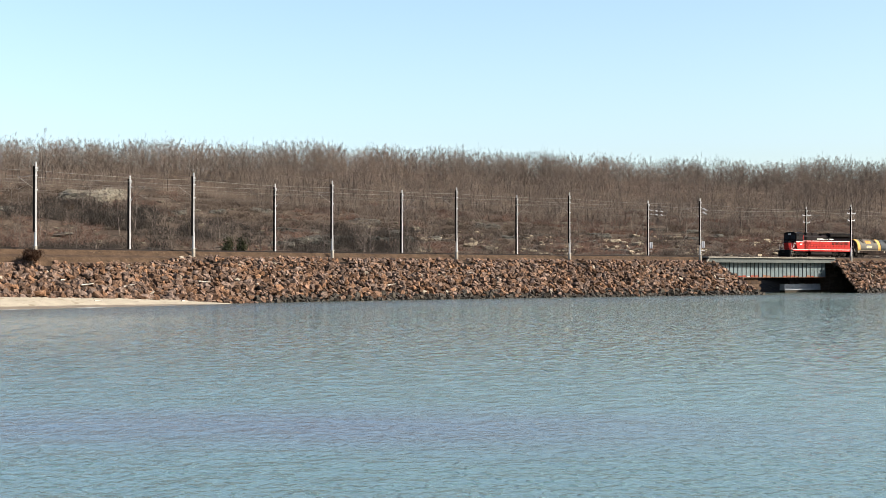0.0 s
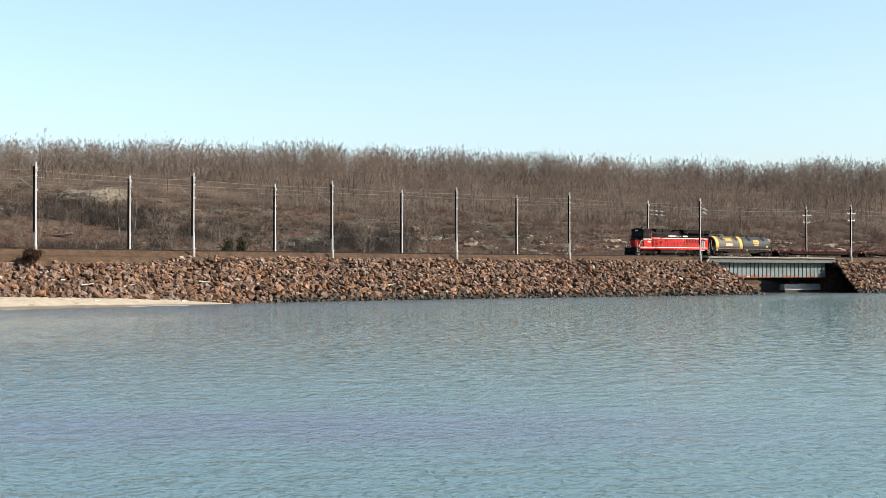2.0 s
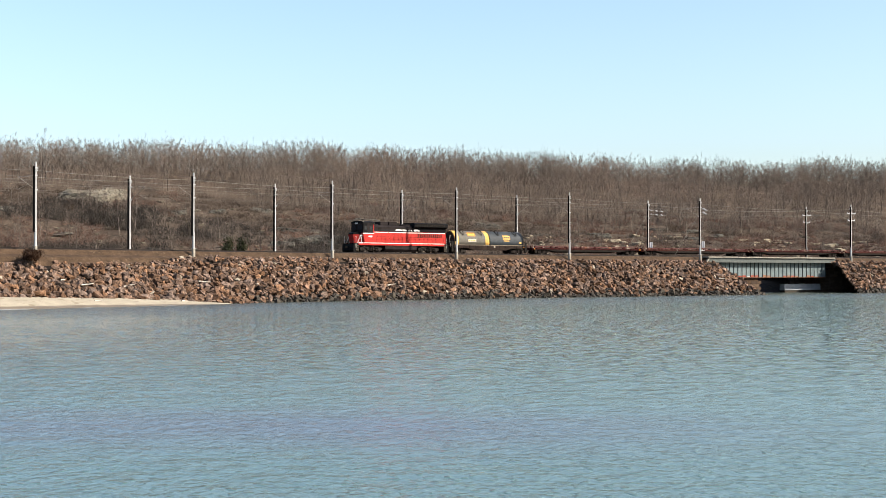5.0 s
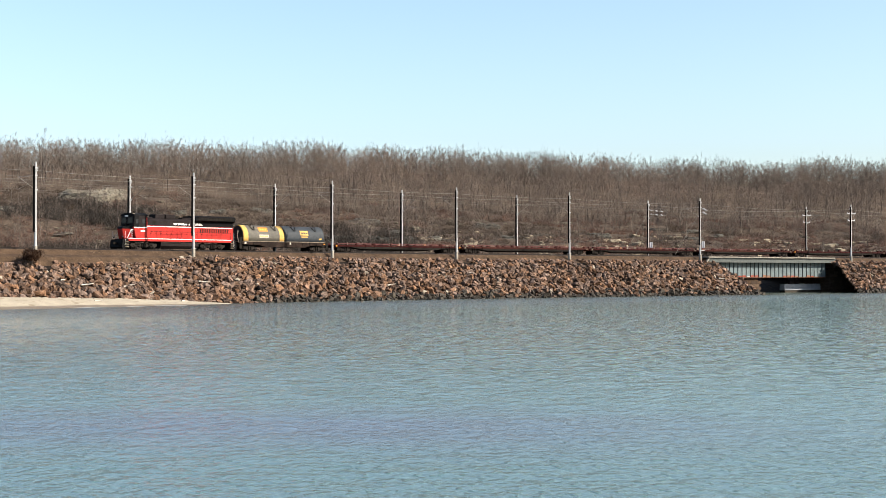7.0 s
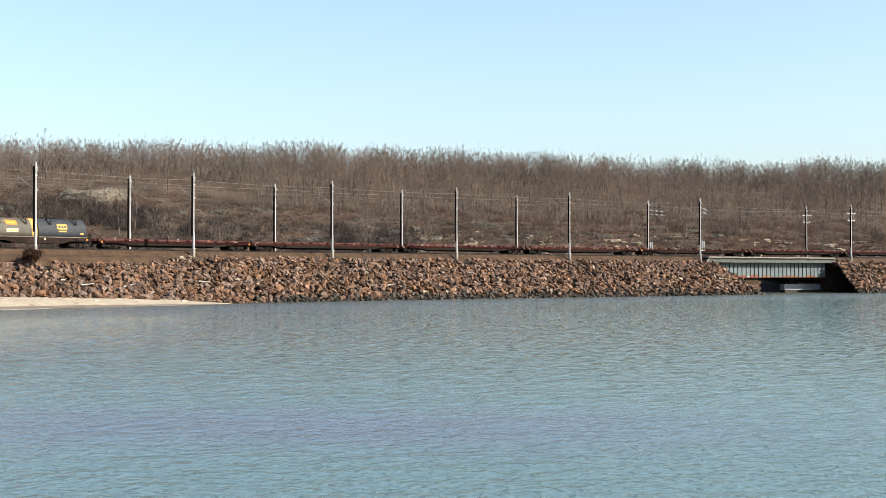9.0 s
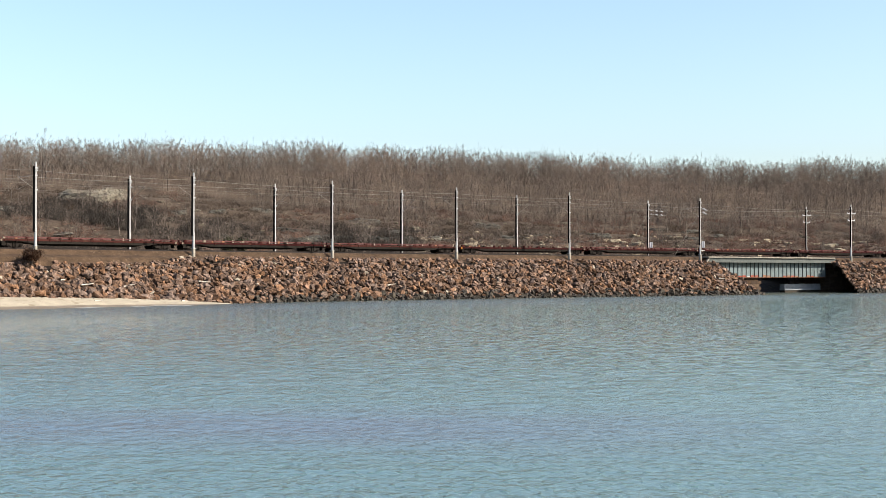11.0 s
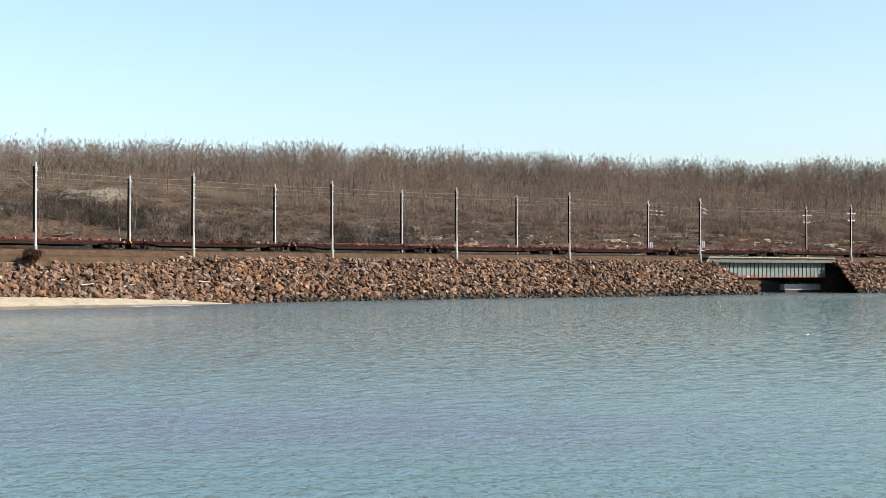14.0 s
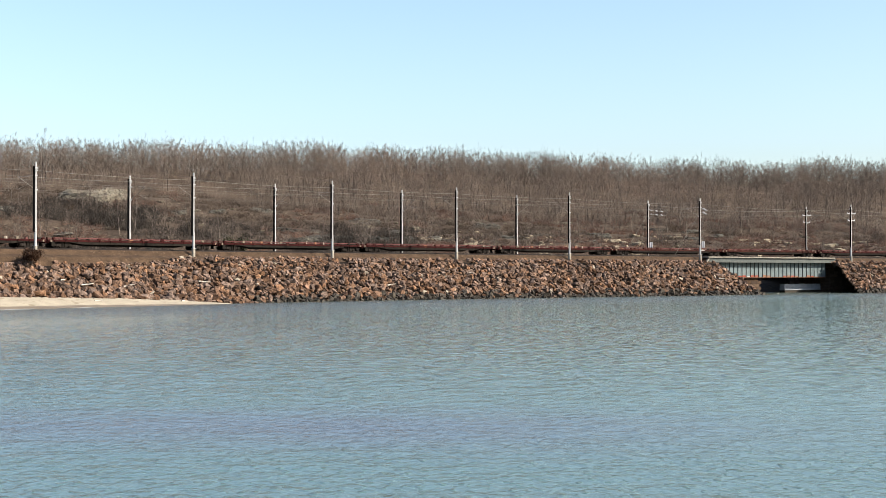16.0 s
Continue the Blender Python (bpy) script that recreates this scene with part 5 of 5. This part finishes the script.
        part("number_board", boxed(X(3.0), X(3.35), *sorted((0.55 * sgn, 1.2 * sgn)), 4.42, 4.6), PALE_PATCH, cab, "pale number board")
        part("windscreen", boxed(X(2.92), X(2.96), *sorted((0.2 * sgn, 1.2 * sgn)), 3.4, 4.1), GLASS, cab)
        part("headlight", tube(bmesh.new(), (X(2.80), 0.17 * sgn, 4.30), (X(2.92), 0.17 * sgn, 4.30), 0.11, n=12), LAMP_LENS, cab, "round headlight")
        part("ditch_light", tube(bmesh.new(), (X(1.55), 0.95 * sgn, 1.62), (X(1.68), 0.95 * sgn, 1.62), 0.12, n=12), GLASS, c, "round unlit ditch light")
        part("cab_number", boxed(X(4.0), X(4.65), *sorted((1.481 * sgn, 1.487 * sgn)), 2.3, 2.5), WHITE, c, "white number patch")
    part("horn", tube(tube(bmesh.new(), (X(3.6), -0.35, 4.86), (X(4.1), -0.35, 4.86), 0.09, 0.03, 8), (X(3.8), -0.35, 4.6), (X(3.8), -0.35, 4.86), 0.03, n=6), GRIME, cab)
    # long hood: red flanks between white stripes, black above
    lower = bmesh.new()
    box(lower, X(4.95), X(18.85), -1.02, 1.02, 1.42, 3.14)
    part("hood_lower", lower, RED, c, "red long hood flank")
    up = bmesh.new()
    loft_x(up, [(-1.0, 3.14), (-1.0, 3.82), (-0.72, 4.10), (0.72, 4.10), (1.0, 3.82), (1.0, 3.14)], X(4.95), X(12.5))
    part("hood_upper", up, HOOD_BLACK, c, "sooty black upper hood")
    rad = bmesh.new()
    loft_x(rad, [(-1.0, 3.14), (-1.0, 3.72), (-1.5, 3.95), (-1.5, 4.42), (-1.25, 4.56), (1.25, 4.56), (1.5, 4.42), (1.5, 3.95), (1.0, 3.72), (1.0, 3.14)], X(12.5), X(19.0))
    radiator = part("radiator_housing", rad, BLACK, c, "flared black radiator housing")
    for sgn in (-1, 1):
        for k in range(12):
            a = 12.9 + 0.47 * k
            part("radiator_louvre", boxed(X(a), X(a + 0.36), *sorted((1.50 * sgn, 1.53 * sgn)), 4.0, 4.38), GRIME, radiator)
        y0, y1 = sorted((1.02 * sgn, 1.036 * sgn))
        part("cab_post", boxed(X(4.82), X(4.94), *sorted((1.5 * sgn, 1.51 * sgn)), 2.92, 4.1), RED, cab, "red corner post")
        # stripes
        part("top_stripe", boxed(X(4.95), X(7.9), y0, y1, 3.0, 3.09), WHITE, c, "white stripe")
        part("top_stripe", boxed(X(8.05), X(18.8), y0, y1, 3.0, 3.09), WHITE, c, "white stripe")
        part("cab_stripe", boxed(X(3.0), X(4.95), *sorted((1.48 * sgn, 1.494 * sgn)), 2.78, 2.91), WHITE, c, "white stripe")
        # doors
        for k in range(16):
            a = 5.1 + 0.8 * k
            d = part("hood_door", boxed(X(a), X(a + 0.76), y0, y1, 1.52, 2.9), RED, c)
            part("latch", boxed(X(a + 0.66), X(a + 0.71), *sorted((1.036 * sgn, 1.055 * sgn)), 2.05, 2.2), GRIME, d)
        for k in range(13):
            a = 13.5 + 0.37 * k
            part("vent_slot", boxed(X(a), X(a + 0.2), *sorted((1.037 * sgn, 1.046 * sgn)), 2.35, 2.9), GRIME, c, "dark vent slot")
        part("intake_screen", boxed(X(6.1), X(6.6), *sorted((1.0 * sgn, 1.02 * sgn)), 3.2, 3.75), GRIME, c)
        for k, (a, e, n) in enumerate(((9.35, 11.5, 10), (11.75, 11.95, 1), (12.2, 14.0, 9))):
            bm = bmesh.new()
            bars(bm, X(a), X(e), 1.012 * sgn, 3.30, 3.56, n, random.Random(k))
            part("lettering", bm, WHITE, c, "white lettering shown as bars")
        # handrail
        hr = bmesh.new()
        y = 1.46 * sgn
        tube(hr, (X(5.4), y, 2.38), (X(18.3), y, 2.38), 0.018, n=5)
        for k in range(9):
            xx = X(5.4 + 1.6 * k)
            tube(hr, (xx, y, 1.40), (xx, y, 2.38), 0.016, n=5)
        part("handrail", hr, TRUCK, c, "thin dark handrail")
        for xx in (1.75, 18.8):
            hr = bmesh.new()
            tube(hr, (X(xx), 1.42 * sgn, 0.5), (X(xx), 1.42 * sgn, 2.4), 0.02, n=5)
            part("grab_rail", hr, WHITE, c, "white grab rail")
    part("hood_end", boxed(X(18.85), X(19.0), -0.95, 0.95, 1.42, 3.12), RED, c)
    # roof gear
    for a, b, z in ((5.2, 6.3, 4.24), (6.7, 8.15, 4.64), (8.3, 9.8, 4.66), (10.9, 12.3, 4.30)):
        part("roof_box", boxed(X(a), X(b), -0.72, 0.72, 4.08, z, bevel=0.05), HOOD_BLACK, c)
    part("exhaust_stack", boxed(X(10.0), X(10.6), -0.3, 0.3, 4.09, 4.50, bevel=0.04), GRIME, c)
    for xx in (13.9, 15.7, 17.5):
        part("radiator_fan", tube(bmesh.new(), (X(xx), 0, 4.56), (X(xx), 0, 4.62), 0.75, n=18), GRIME, radiator)
    # tank and running gear
    tank = bmesh.new()
    loft_x(tank, [(-1.4, 1.04), (-1.4, 0.55), (-1.1, 0.22), (1.1, 0.22), (1.4, 0.55), (1.4, 1.04)], X(7.1), X(13.0))
    part("fuel_tank", tank, HOOD_BLACK, c, "black fuel tank")
    for sgn in (-1, 1):
        part("air_reservoir", tube(bmesh.new(), (X(7.3), 1.25 * sgn, 0.95), (X(10.2), 1.25 * sgn, 0.95), 0.18, n=10), GRIME, c)
    add_truck(c, X(4.7), 2.74, 0.508, True)
    add_truck(c, X(15.5), 2.74, 0.508, True)
    add_coupler(c, X(0.8), -1)
    add_coupler(c, X(L - 0.35), 1)
    part("nose_hose", tube(bmesh.new(), (X(1.35), -0.5, 0.9), (X(1.25), -0.5, 0.3), 0.03, n=5), GRIME, c)
    return c, L


def cover_outline(w, z0, z1, n=14):
    pts = [(-w, z0)]
    for k in range(n + 1):
        a = math.pi - math.pi * k / n
        pts.append((w * math.cos(a), z0 + 0.62 + (z1 - z0 - 0.62) * math.sin(a)))
    pts.append((w, z0))
    return pts


def cover_patch(x0, x1, z0, z1, sgn, a0, a1, lift=0.008):
    """A plate bent over the cover's flank between two angles above the horizontal."""
    bm = bmesh.new()
    rows = []
    w = 1.42 + lift
    for k in range(7):
        a = a0 + (a1 - a0) * k / 6
        y = w * math.cos(max(a, 0)) * sgn
        z = z0 + 0.62 + ((z1 - z0 - 0.62) + lift) * math.sin(max(a, 0)) + min(a, 0) * 1.4
        rows.append((bm.verts.new((x0, y, z)), bm.verts.new((x1, y, z))))
    for p, q in zip(rows[:-1], rows[1:]):
        bm.faces.new((p[0], p[1], q[1], q[0]))
    ext = bmesh.ops.extrude_face_region(bm, geom=bm.faces[:])
    for v in [g for g in ext["geom"] if isinstance(g, bmesh.types.BMVert)]:
        v.co.y -= sgn * 0.006
        v.co.z -= 0.004
    bmesh.ops.recalc_face_normals(bm, faces=bm.faces[:])
    return bm


def build_coil_car():
    L = 15.9
    h = L / 2
    c = thing("coil_car", "steel coil car with a grey and a dark rounded cover", "freight car")
    X = lambda v: v - h
    part("centre_sill", boxed(X(0.3), X(L - 0.3), -0.35, 0.35, 0.62, 1.0), GRIME, c)
    for sgn in (-1, 1):
        part("side_sill", prism(bmesh.new(), [(X(0.7), 1.32), (X(0.7), 0.95), (X(3.6), 0.9), (X(4.6), 0.62), (X(11.3), 0.62), (X(12.3), 0.9), (X(15.2), 0.95), (X(15.2), 1.32)],
                                *sorted((1.32 * sgn, 1.46 * sgn))), COIL_SILL, c, "rusty dark side sill")
        for xx in np.linspace(1.4, 14.5, 12):
            part("sill_rib", boxed(X(xx), X(xx + 0.08), *sorted((1.46 * sgn, 1.52 * sgn)), 0.95, 1.3), TRUCK, c)
        part("sill_marking", boxed(X(1.1), X(1.45), *sorted((1.461 * sgn, 1.47 * sgn)), 1.02, 1.28), PALE_PATCH, c)
        part("sill_marking", boxed(X(8.6), X(8.9), *sorted((1.461 * sgn, 1.47 * sgn)), 1.02, 1.28), PALE_PATCH, c)
        part("reflector", boxed(X(14.6), X(14.9), *sorted((1.461 * sgn, 1.47 * sgn)), 1.05, 1.2), ORANGE, c, "orange reflector")
        for xx in (0.35, 15.1):
            part("end_ladder", boxed(X(xx), X(xx + 0.4), *sorted((1.32 * sgn, 1.38 * sgn)), 0.35, 1.9), GRIME, c)
        part("grab_rail", tube(tube(bmesh.new(), (X(0.3), 1.3 * sgn, 1.1), (X(0.12), 1.15 * sgn, 2.0), 0.035, n=6), (X(0.12), 1.15 * sgn, 2.0), (X(0.35), 1.0 * sgn, 2.9), 0.035, n=6),
             PALE_PATCH, c, "pale bent grab rail")
    part("deck", boxed(X(0.5), X(L - 0.5), -1.32, 1.32, 1.1, 1.3), GRIME, c)
    for a, b, mat, name in ((1.0, 7.75, COVER_GREY, "grey rounded coil cover with yellow bands"), (7.95, 14.75, COVER_DARK, "dark grey rounded coil cover")):
        cv = part("coil_cover", loft_x(bmesh.new(), cover_outline(1.42, 1.34, 3.58), X(a), X(b), True), mat, c, name)
        if mat == COVER_GREY:
            for p, q in ((a - 0.02, a + 0.75), (b - 0.75, b + 0.02)):
                part("yellow_band", loft_x(bmesh.new(), cover_outline(1.435, 1.34, 3.60), X(p), X(q), True), YELLOW, cv, "faded yellow band")
            part("end_panel", loft_x(bmesh.new(), cover_outline(1.36, 1.36, 3.5), X(a - 0.10), X(a - 0.021), True), COVER_END, cv, "black cover end")
            part("end_panel", loft_x(bmesh.new(), cover_outline(1.36, 1.36, 3.5), X(b + 0.021), X(b + 0.08), True), COVER_END, cv)
        else:
            part("end_panel", loft_x(bmesh.new(), cover_outline(1.38, 1.36, 3.52), X(b + 0.001), X(b + 0.06), True), COVER_END, cv)
            part("end_panel", loft_x(bmesh.new(), cover_outline(1.38, 1.36, 3.52), X(a - 0.06), X(a - 0.001), True), COVER_END, cv)
        m = (a + b) / 2
        for sgn in (-1, 1):
            part("cover_foot", boxed(X(a), X(b), *sorted((1.425 * sgn, 1.475 * sgn)), 1.33, 1.42), DULL_PATCH, cv, "worn pale foot rail of the cover")
            for xx in (a + 1.7, b - 1.5):
                vb = bmesh.new()
                for dx in (-0.38, 0.38):
                    tube(vb, (X(xx + dx), 0.62 * sgn, 3.56), (X(xx + dx * 0.25), 1.30 * sgn, 2.92), 0.045, n=6)
                tube(vb, (X(xx - 0.12), 1.30 * sgn, 2.92), (X(xx + 0.12), 1.30 * sgn, 2.92), 0.045, n=6)
                part("lifting_bracket", vb, GRIME, cv, "dark V-shaped lifting bracket")
            if mat == COVER_GREY:
                part("emblem", cover_patch(X(m - 0.75), X(m + 0.75), 1.34, 3.58, sgn, 0.50, 0.98), ORANGE, cv, "orange emblem plate")
                for k in range(3):
                    part("emblem_bar", cover_patch(X(m - 0.55 + 0.4 * k), X(m - 0.25 + 0.4 * k), 1.34, 3.58, sgn, 0.62, 0.80, 0.02), YELLOW, cv)
                part("emblem_label", cover_patch(X(m - 0.8), X(m + 0.8), 1.34, 3.58, sgn, -0.05, 0.22), PALE_PATCH, cv, "pale label plate")
                for k in range(4):
                    part("label_bar", cover_patch(X(m - 0.68 + 0.35 * k), X(m - 0.45 + 0.35 * k), 1.34, 3.58, sgn, 0.03, 0.14, 0.02), YELLOW, cv)
            else:
                part("emblem", cover_patch(X(m - 0.75), X(m + 0.65), 1.34, 3.58, sgn, 0.22, 0.66), YELLOW, cv, "yellow emblem plate")
                for k in range(3):
                    part("emblem_bar", cover_patch(X(m - 0.58 + 0.4 * k), X(m - 0.3 + 0.4 * k), 1.34, 3.58, sgn, 0.34, 0.50, 0.02), COVER_DARK, cv)
                part("emblem_line", cover_patch(X(m - 0.6), X(m + 0.5), 1.34, 3.58, sgn, 0.03, 0.13), YELLOW, cv)
                part("corner_patch", cover_patch(X(b - 0.9), X(b - 0.45), 1.34, 3.58, sgn, -0.18, -0.02), YELLOW, cv, "small faded yellow corner patch")
        for xx in (a + 1.6, b - 1.4):
            for yy in (-0.55, 0.55):
                lug = bmesh.new()
                box(lug, X(xx), X(xx + 0.12), yy - 0.05, yy + 0.05, 3.35, 3.78)
                box(lug, X(xx), X(xx + 0.5), yy - 0.04, yy + 0.04, 3.72, 3.80)
                part("lifting_lug", lug, GRIME, cv)
    add_truck(c, X(2.2), 1.78, 0.42, False)
    add_truck(c, X(L - 2.2), 1.78, 0.42, False)
    add_coupler(c, X(0.05), -1)
    add_coupler(c, X(L - 0.05), 1)
    return c, L


def build_flat_car(L, paint, seed, rails):
    """An empty flat car with stake pockets, tie-down blocks and, on some, low side rails."""
    rng = random.Random(seed)
    h = L / 2
    X = lambda v: v - h
    c = thing("flat_car", "empty %s flat car with tie-down blocks along its deck" % ("maroon" if paint == MAROON else "rusty brown"), "freight car",
              "empty flat cars of the train")
    part("centre_sill", prism(bmesh.new(), [(X(0.3), 1.0), (X(0.3), 0.66), (X(4.6), 0.66), (X(6.2), 0.36), (X(L - 6.2), 0.36), (X(L - 4.6), 0.66), (X(L - 0.3), 0.66), (X(L - 0.3), 1.0)],
                              -0.42, 0.42), GRIME, c, "dark fish-belly centre sill")
    part("deck", boxed(X(0.12), X(L - 0.12), -1.36, 1.36, 0.99, 1.08), BROWN_CAR, c)
    for xx in (0.12, L - 0.24):
        part("end_sill", boxed(X(xx), X(xx + 0.12), -1.355, 1.355, 0.70, 0.988), paint, c)
    for sgn in (-1, 1):
        part("side_sill", boxed(X(0.12), X(L - 0.12), *sorted((1.36 * sgn, 1.44 * sgn)), 0.87, 1.10), paint, c, "faded side sill")
        part("lower_sill", prism(bmesh.new(), [(X(0.5), 0.868), (X(0.5), 0.80), (X(3.2), 0.80), (X(4.6), 0.60), (X(L - 4.6), 0.60), (X(L - 3.2), 0.80), (X(L - 0.5), 0.80), (X(L - 0.5), 0.868)],
                                 *sorted((1.33 * sgn, 1.40 * sgn))), GRIME, c, "dark lower sill")
        part("lower_flange", boxed(X(4.7), X(L - 4.7), *sorted((1.30 * sgn, 1.50 * sgn)), 0.56, 0.598), GRIME, c)
        if rails:
            part("side_rail", boxed(X(1.0), X(L - 1.0), *sorted((1.20 * sgn, 1.30 * sgn)), 1.26, 1.36), MAROON_SUNLIT, c)
        n = int((L - 2.0) / 1.5)
        for k in range(n + 1):
            xx = 1.0 + (L - 2.0) * k / n
            part("stake_pocket", boxed(X(xx) - 0.07, X(xx) + 0.07, *sorted((1.44 * sgn, 1.52 * sgn)), 0.82, 1.08), paint, c)
            if k % 2 == 0:
                mat = rng.choice((DULL_PATCH, paint, MAROON_SUNLIT, paint, BROWN_CAR, GRIME, paint, RUST))
                z = rng.uniform(1.30, 1.44)
                part("tie_down", boxed(X(xx) - rng.uniform(0.1, 0.3), X(xx) + rng.uniform(0.1, 0.3), *sorted((1.05 * sgn, 1.35 * sgn)), 1.085, z, bevel=0.03), mat, c)
            elif rng.random() < 0.75:
                part("rail_post", boxed(X(xx) - 0.05, X(xx) + 0.05, *sorted((1.21 * sgn, 1.29 * sgn)), 1.085, rng.uniform(1.34, 1.5)), rng.choice((BROWN_CAR, PALE_PATCH, GRIME)), c)
        for xx in (0.45, L - 0.65):
            part("end_plate", boxed(X(xx), X(xx + 0.2), *sorted((1.44 * sgn, 1.47 * sgn)), 0.82, 1.06), ORANGE if rng.random() < 0.35 else DULL_PATCH, c, "small reflective end plate")
        part("ladder", boxed(X(0.6), X(1.05), *sorted((1.37 * sgn, 1.43 * sgn)), 0.3, 0.79), GRIME, c)
    for xx in np.arange(2.5, L - 2, 2.6):
        part("cross_bearer", boxed(X(xx), X(xx) + 0.18, -1.36, 1.36, 0.72, 0.985), GRIME, c)
    part("brake_wheel", tube(bmesh.new(), (X(0.45), -0.6, 1.22), (X(0.5), -0.6, 1.22), 0.18, n=12), BROWN_CAR, c)
    part("brake_staff", tube(bmesh.new(), (X(0.5), -0.6, 1.0), (X(0.5), -0.6, 1.23), 0.03, n=6), GRIME, c)
    add_truck(c, X(2.45), 1.78, 0.42, False)
    add_truck(c, X(L - 2.45), 1.78, 0.42, False)
    add_coupler(c, X(0.05), -1)
    add_coupler(c, X(L - 0.05), 1)
    return c, L


def copy_car(src):
    """A copy of a car with its parts; its wheelsets are listed for turning too."""
    c = copy_thing(src, Matrix())
    for ch in c.children:
        if ch.name.startswith("wheelset"):
            WHEELS.append((ch, tuple(ch.location), ch.location[2]))
    return c


def build_swell():
    """A wavelet that lifts and sinks, its dark face put into the colour."""
    n, k = 40, 16
    V, F = [], []
    for i in range(n):
        for j in range(k):
            u, v = i / (n - 1) * 2 - 1, j / (k - 1) * 2 - 1
            h = (0.075 + 0.03 * math.sin(i * 2.1) * math.sin(i * 0.7 + j)) * max(0.0, math.cos(u * math.pi / 2)) ** 1.3 * max(0.0, math.cos(v * math.pi / 2)) ** 1.2
            V.append((u * 1.15 + 0.15 * v * v, v * 0.34 + 0.08 * math.sin(u * 5), h - 0.06 + 0.02 * math.sin(u * 9 + v * 4)))
    for i in range(n - 1):
        for j in range(k - 1):
            a = i * k + j
            F.append((a, a + k, a + k + 1, a + 1))
    ob = from_arrays("floating_weed", V, F, WAVELET_DARK, smooth=True)
    return tagged(ob, "dark wavelet lifting over a shoal in the shallow water", "seaweed")


swell = build_swell()


def build_foam(s0, s1, seed):
    """A low ragged ribbon of foam where the ripples wash onto the sand."""
    rng = random.Random(seed)
    n = int((s1 - s0) / 0.3)
    V, F = [], []
    mx, my, _ = along((s0 + s1) / 2, -24.2)
    for k in range(n + 1):
        s = s0 + (s1 - s0) * k / n
        taper = math.sin(math.pi * k / n)
        wob = 0.45 * math.sin(s * 0.7 + seed) + 0.15 * math.sin(s * 2.3)
        for o, z in ((-0.3 * taper, -0.05), (-0.1 * taper, 0.02 * taper * rng.random() - 0.012), (0.1 * taper, 0.02 * taper * math.sin(s * 3.1) - 0.008), (0.25 * taper, -0.05)):
            x, y, _ = along(s, -24.2 + wob + o)
            V.append((float(x - mx), float(y - my), z))
    for k in range(n):
        for j in range(3):
            a = 4 * k + j
            F.append((a, a + 4, a + 5, a + 1))
    ob = from_arrays("wash_foam", V, F, FOAM, smooth=True)
    tagged(ob, "thin white ribbon of foam washing onto the sand", "foam", "foam along the beach")
    return ob, float(mx), float(my)


foams = [build_foam(46, 55.5, 1), build_foam(57.5, 62, 2), build_foam(65, 74, 3)]
TRAIN = []       # (car, distance of its middle behind the train's front)
loco, ll = build_locomotive()
TRAIN.append((loco, 10.1))
coil, cl = build_coil_car()
TRAIN.append((coil, 19.5 + cl / 2))
JOINTS = [36.1, 60.3, 86.8, 111.7, 136.3, 163.0, 189.0, 214.0, 239.5, 265.5, 290.5, 316.0, 342.0, 367.0]
flat_kinds = [build_flat_car(24.2, MAROON, 1, True), build_flat_car(26.4, BROWN_CAR, 2, True), build_flat_car(24.9, MAROON, 3, True), build_flat_car(24.6, BROWN_CAR, 4, True),
              build_flat_car(26.6, MAROON, 5, False), build_flat_car(25.9, MAROON, 6, True)]
for i, (a, b) in enumerate(zip(JOINTS[:-1], JOINTS[1:])):
    if i < len(flat_kinds):
        car = flat_kinds[i][0]
    else:
        car = copy_car(flat_kinds[(2, 5, 2, 1, 3, 5, 2)[i - 6]][0])
    TRAIN.append((car, (a + b) / 2))

FRONT_AT_START = 215.0
SPEED = 19.171


def car_pose(t, back):
    """The pose of a car whose middle is `back` metres behind the train's front."""
    s = FRONT_AT_START - SPEED * t + back
    xa, ya, _ = along(s - 7.0)
    xb, yb, _ = along(s + 7.0)
    return pose(float(xa + xb) / 2, float(ya + yb) / 2, RAIL_Z, 0, 0, math.degrees(math.atan2(yb - ya, xb - xa)))


def motions():
    for car, back in TRAIN:
        walk(car, [(t / 2, car_pose(t / 2, back)) for t in range(33)])
    for w, (x, y, z), r in WHEELS:
        turn = math.degrees(SPEED / r) / FPS
        walk(w, [(k / FPS, pose(x, y, z, 0, -turn * k % 360, 0)) for k in range(16 * FPS + 1)])
    # the ripples run slowly in towards the embankment
    walk(water, [(0.0, pose(0, 0, 0)), (16.0, pose(-4.5, 1.6, 0))])

    # the wash runs up the sand and back
    for n, (ob, mx, my) in enumerate(foams):
        walk(ob, [(i / 2, pose(mx + 0.3 * math.sin(i * 1.1 + n), my - 0.35 * math.sin(i * 0.8 + 2 * n), 0.02 + 0.02 * math.sin(i * 0.8 + 2 * n))) for i in range(33)])
    # the wavelet lifts and sinks while it works along the shoal
    lift = (-0.15, -0.06, 0.02, -0.02, -0.06, -0.05, -0.05, 0.03, -0.06, -0.13, -0.18, -0.18, -0.16, -0.13, -0.13, -0.15, -0.13, -0.16, -0.15, -0.18, -0.2,
            -0.17, -0.14, -0.12, -0.14, -0.16, -0.16, -0.15, -0.14, -0.16, -0.15, -0.14, -0.13)
    walk(swell, [(i / 2, pose(-11.6 + 0.35 * math.sin(i * 0.9), 35.2 + 2.2 * min(max((i - 4) / 4, 0), 1) + 0.15 * math.sin(i * 0.45), h + 0.07)) for i, h in enumerate(lift)])


motions()
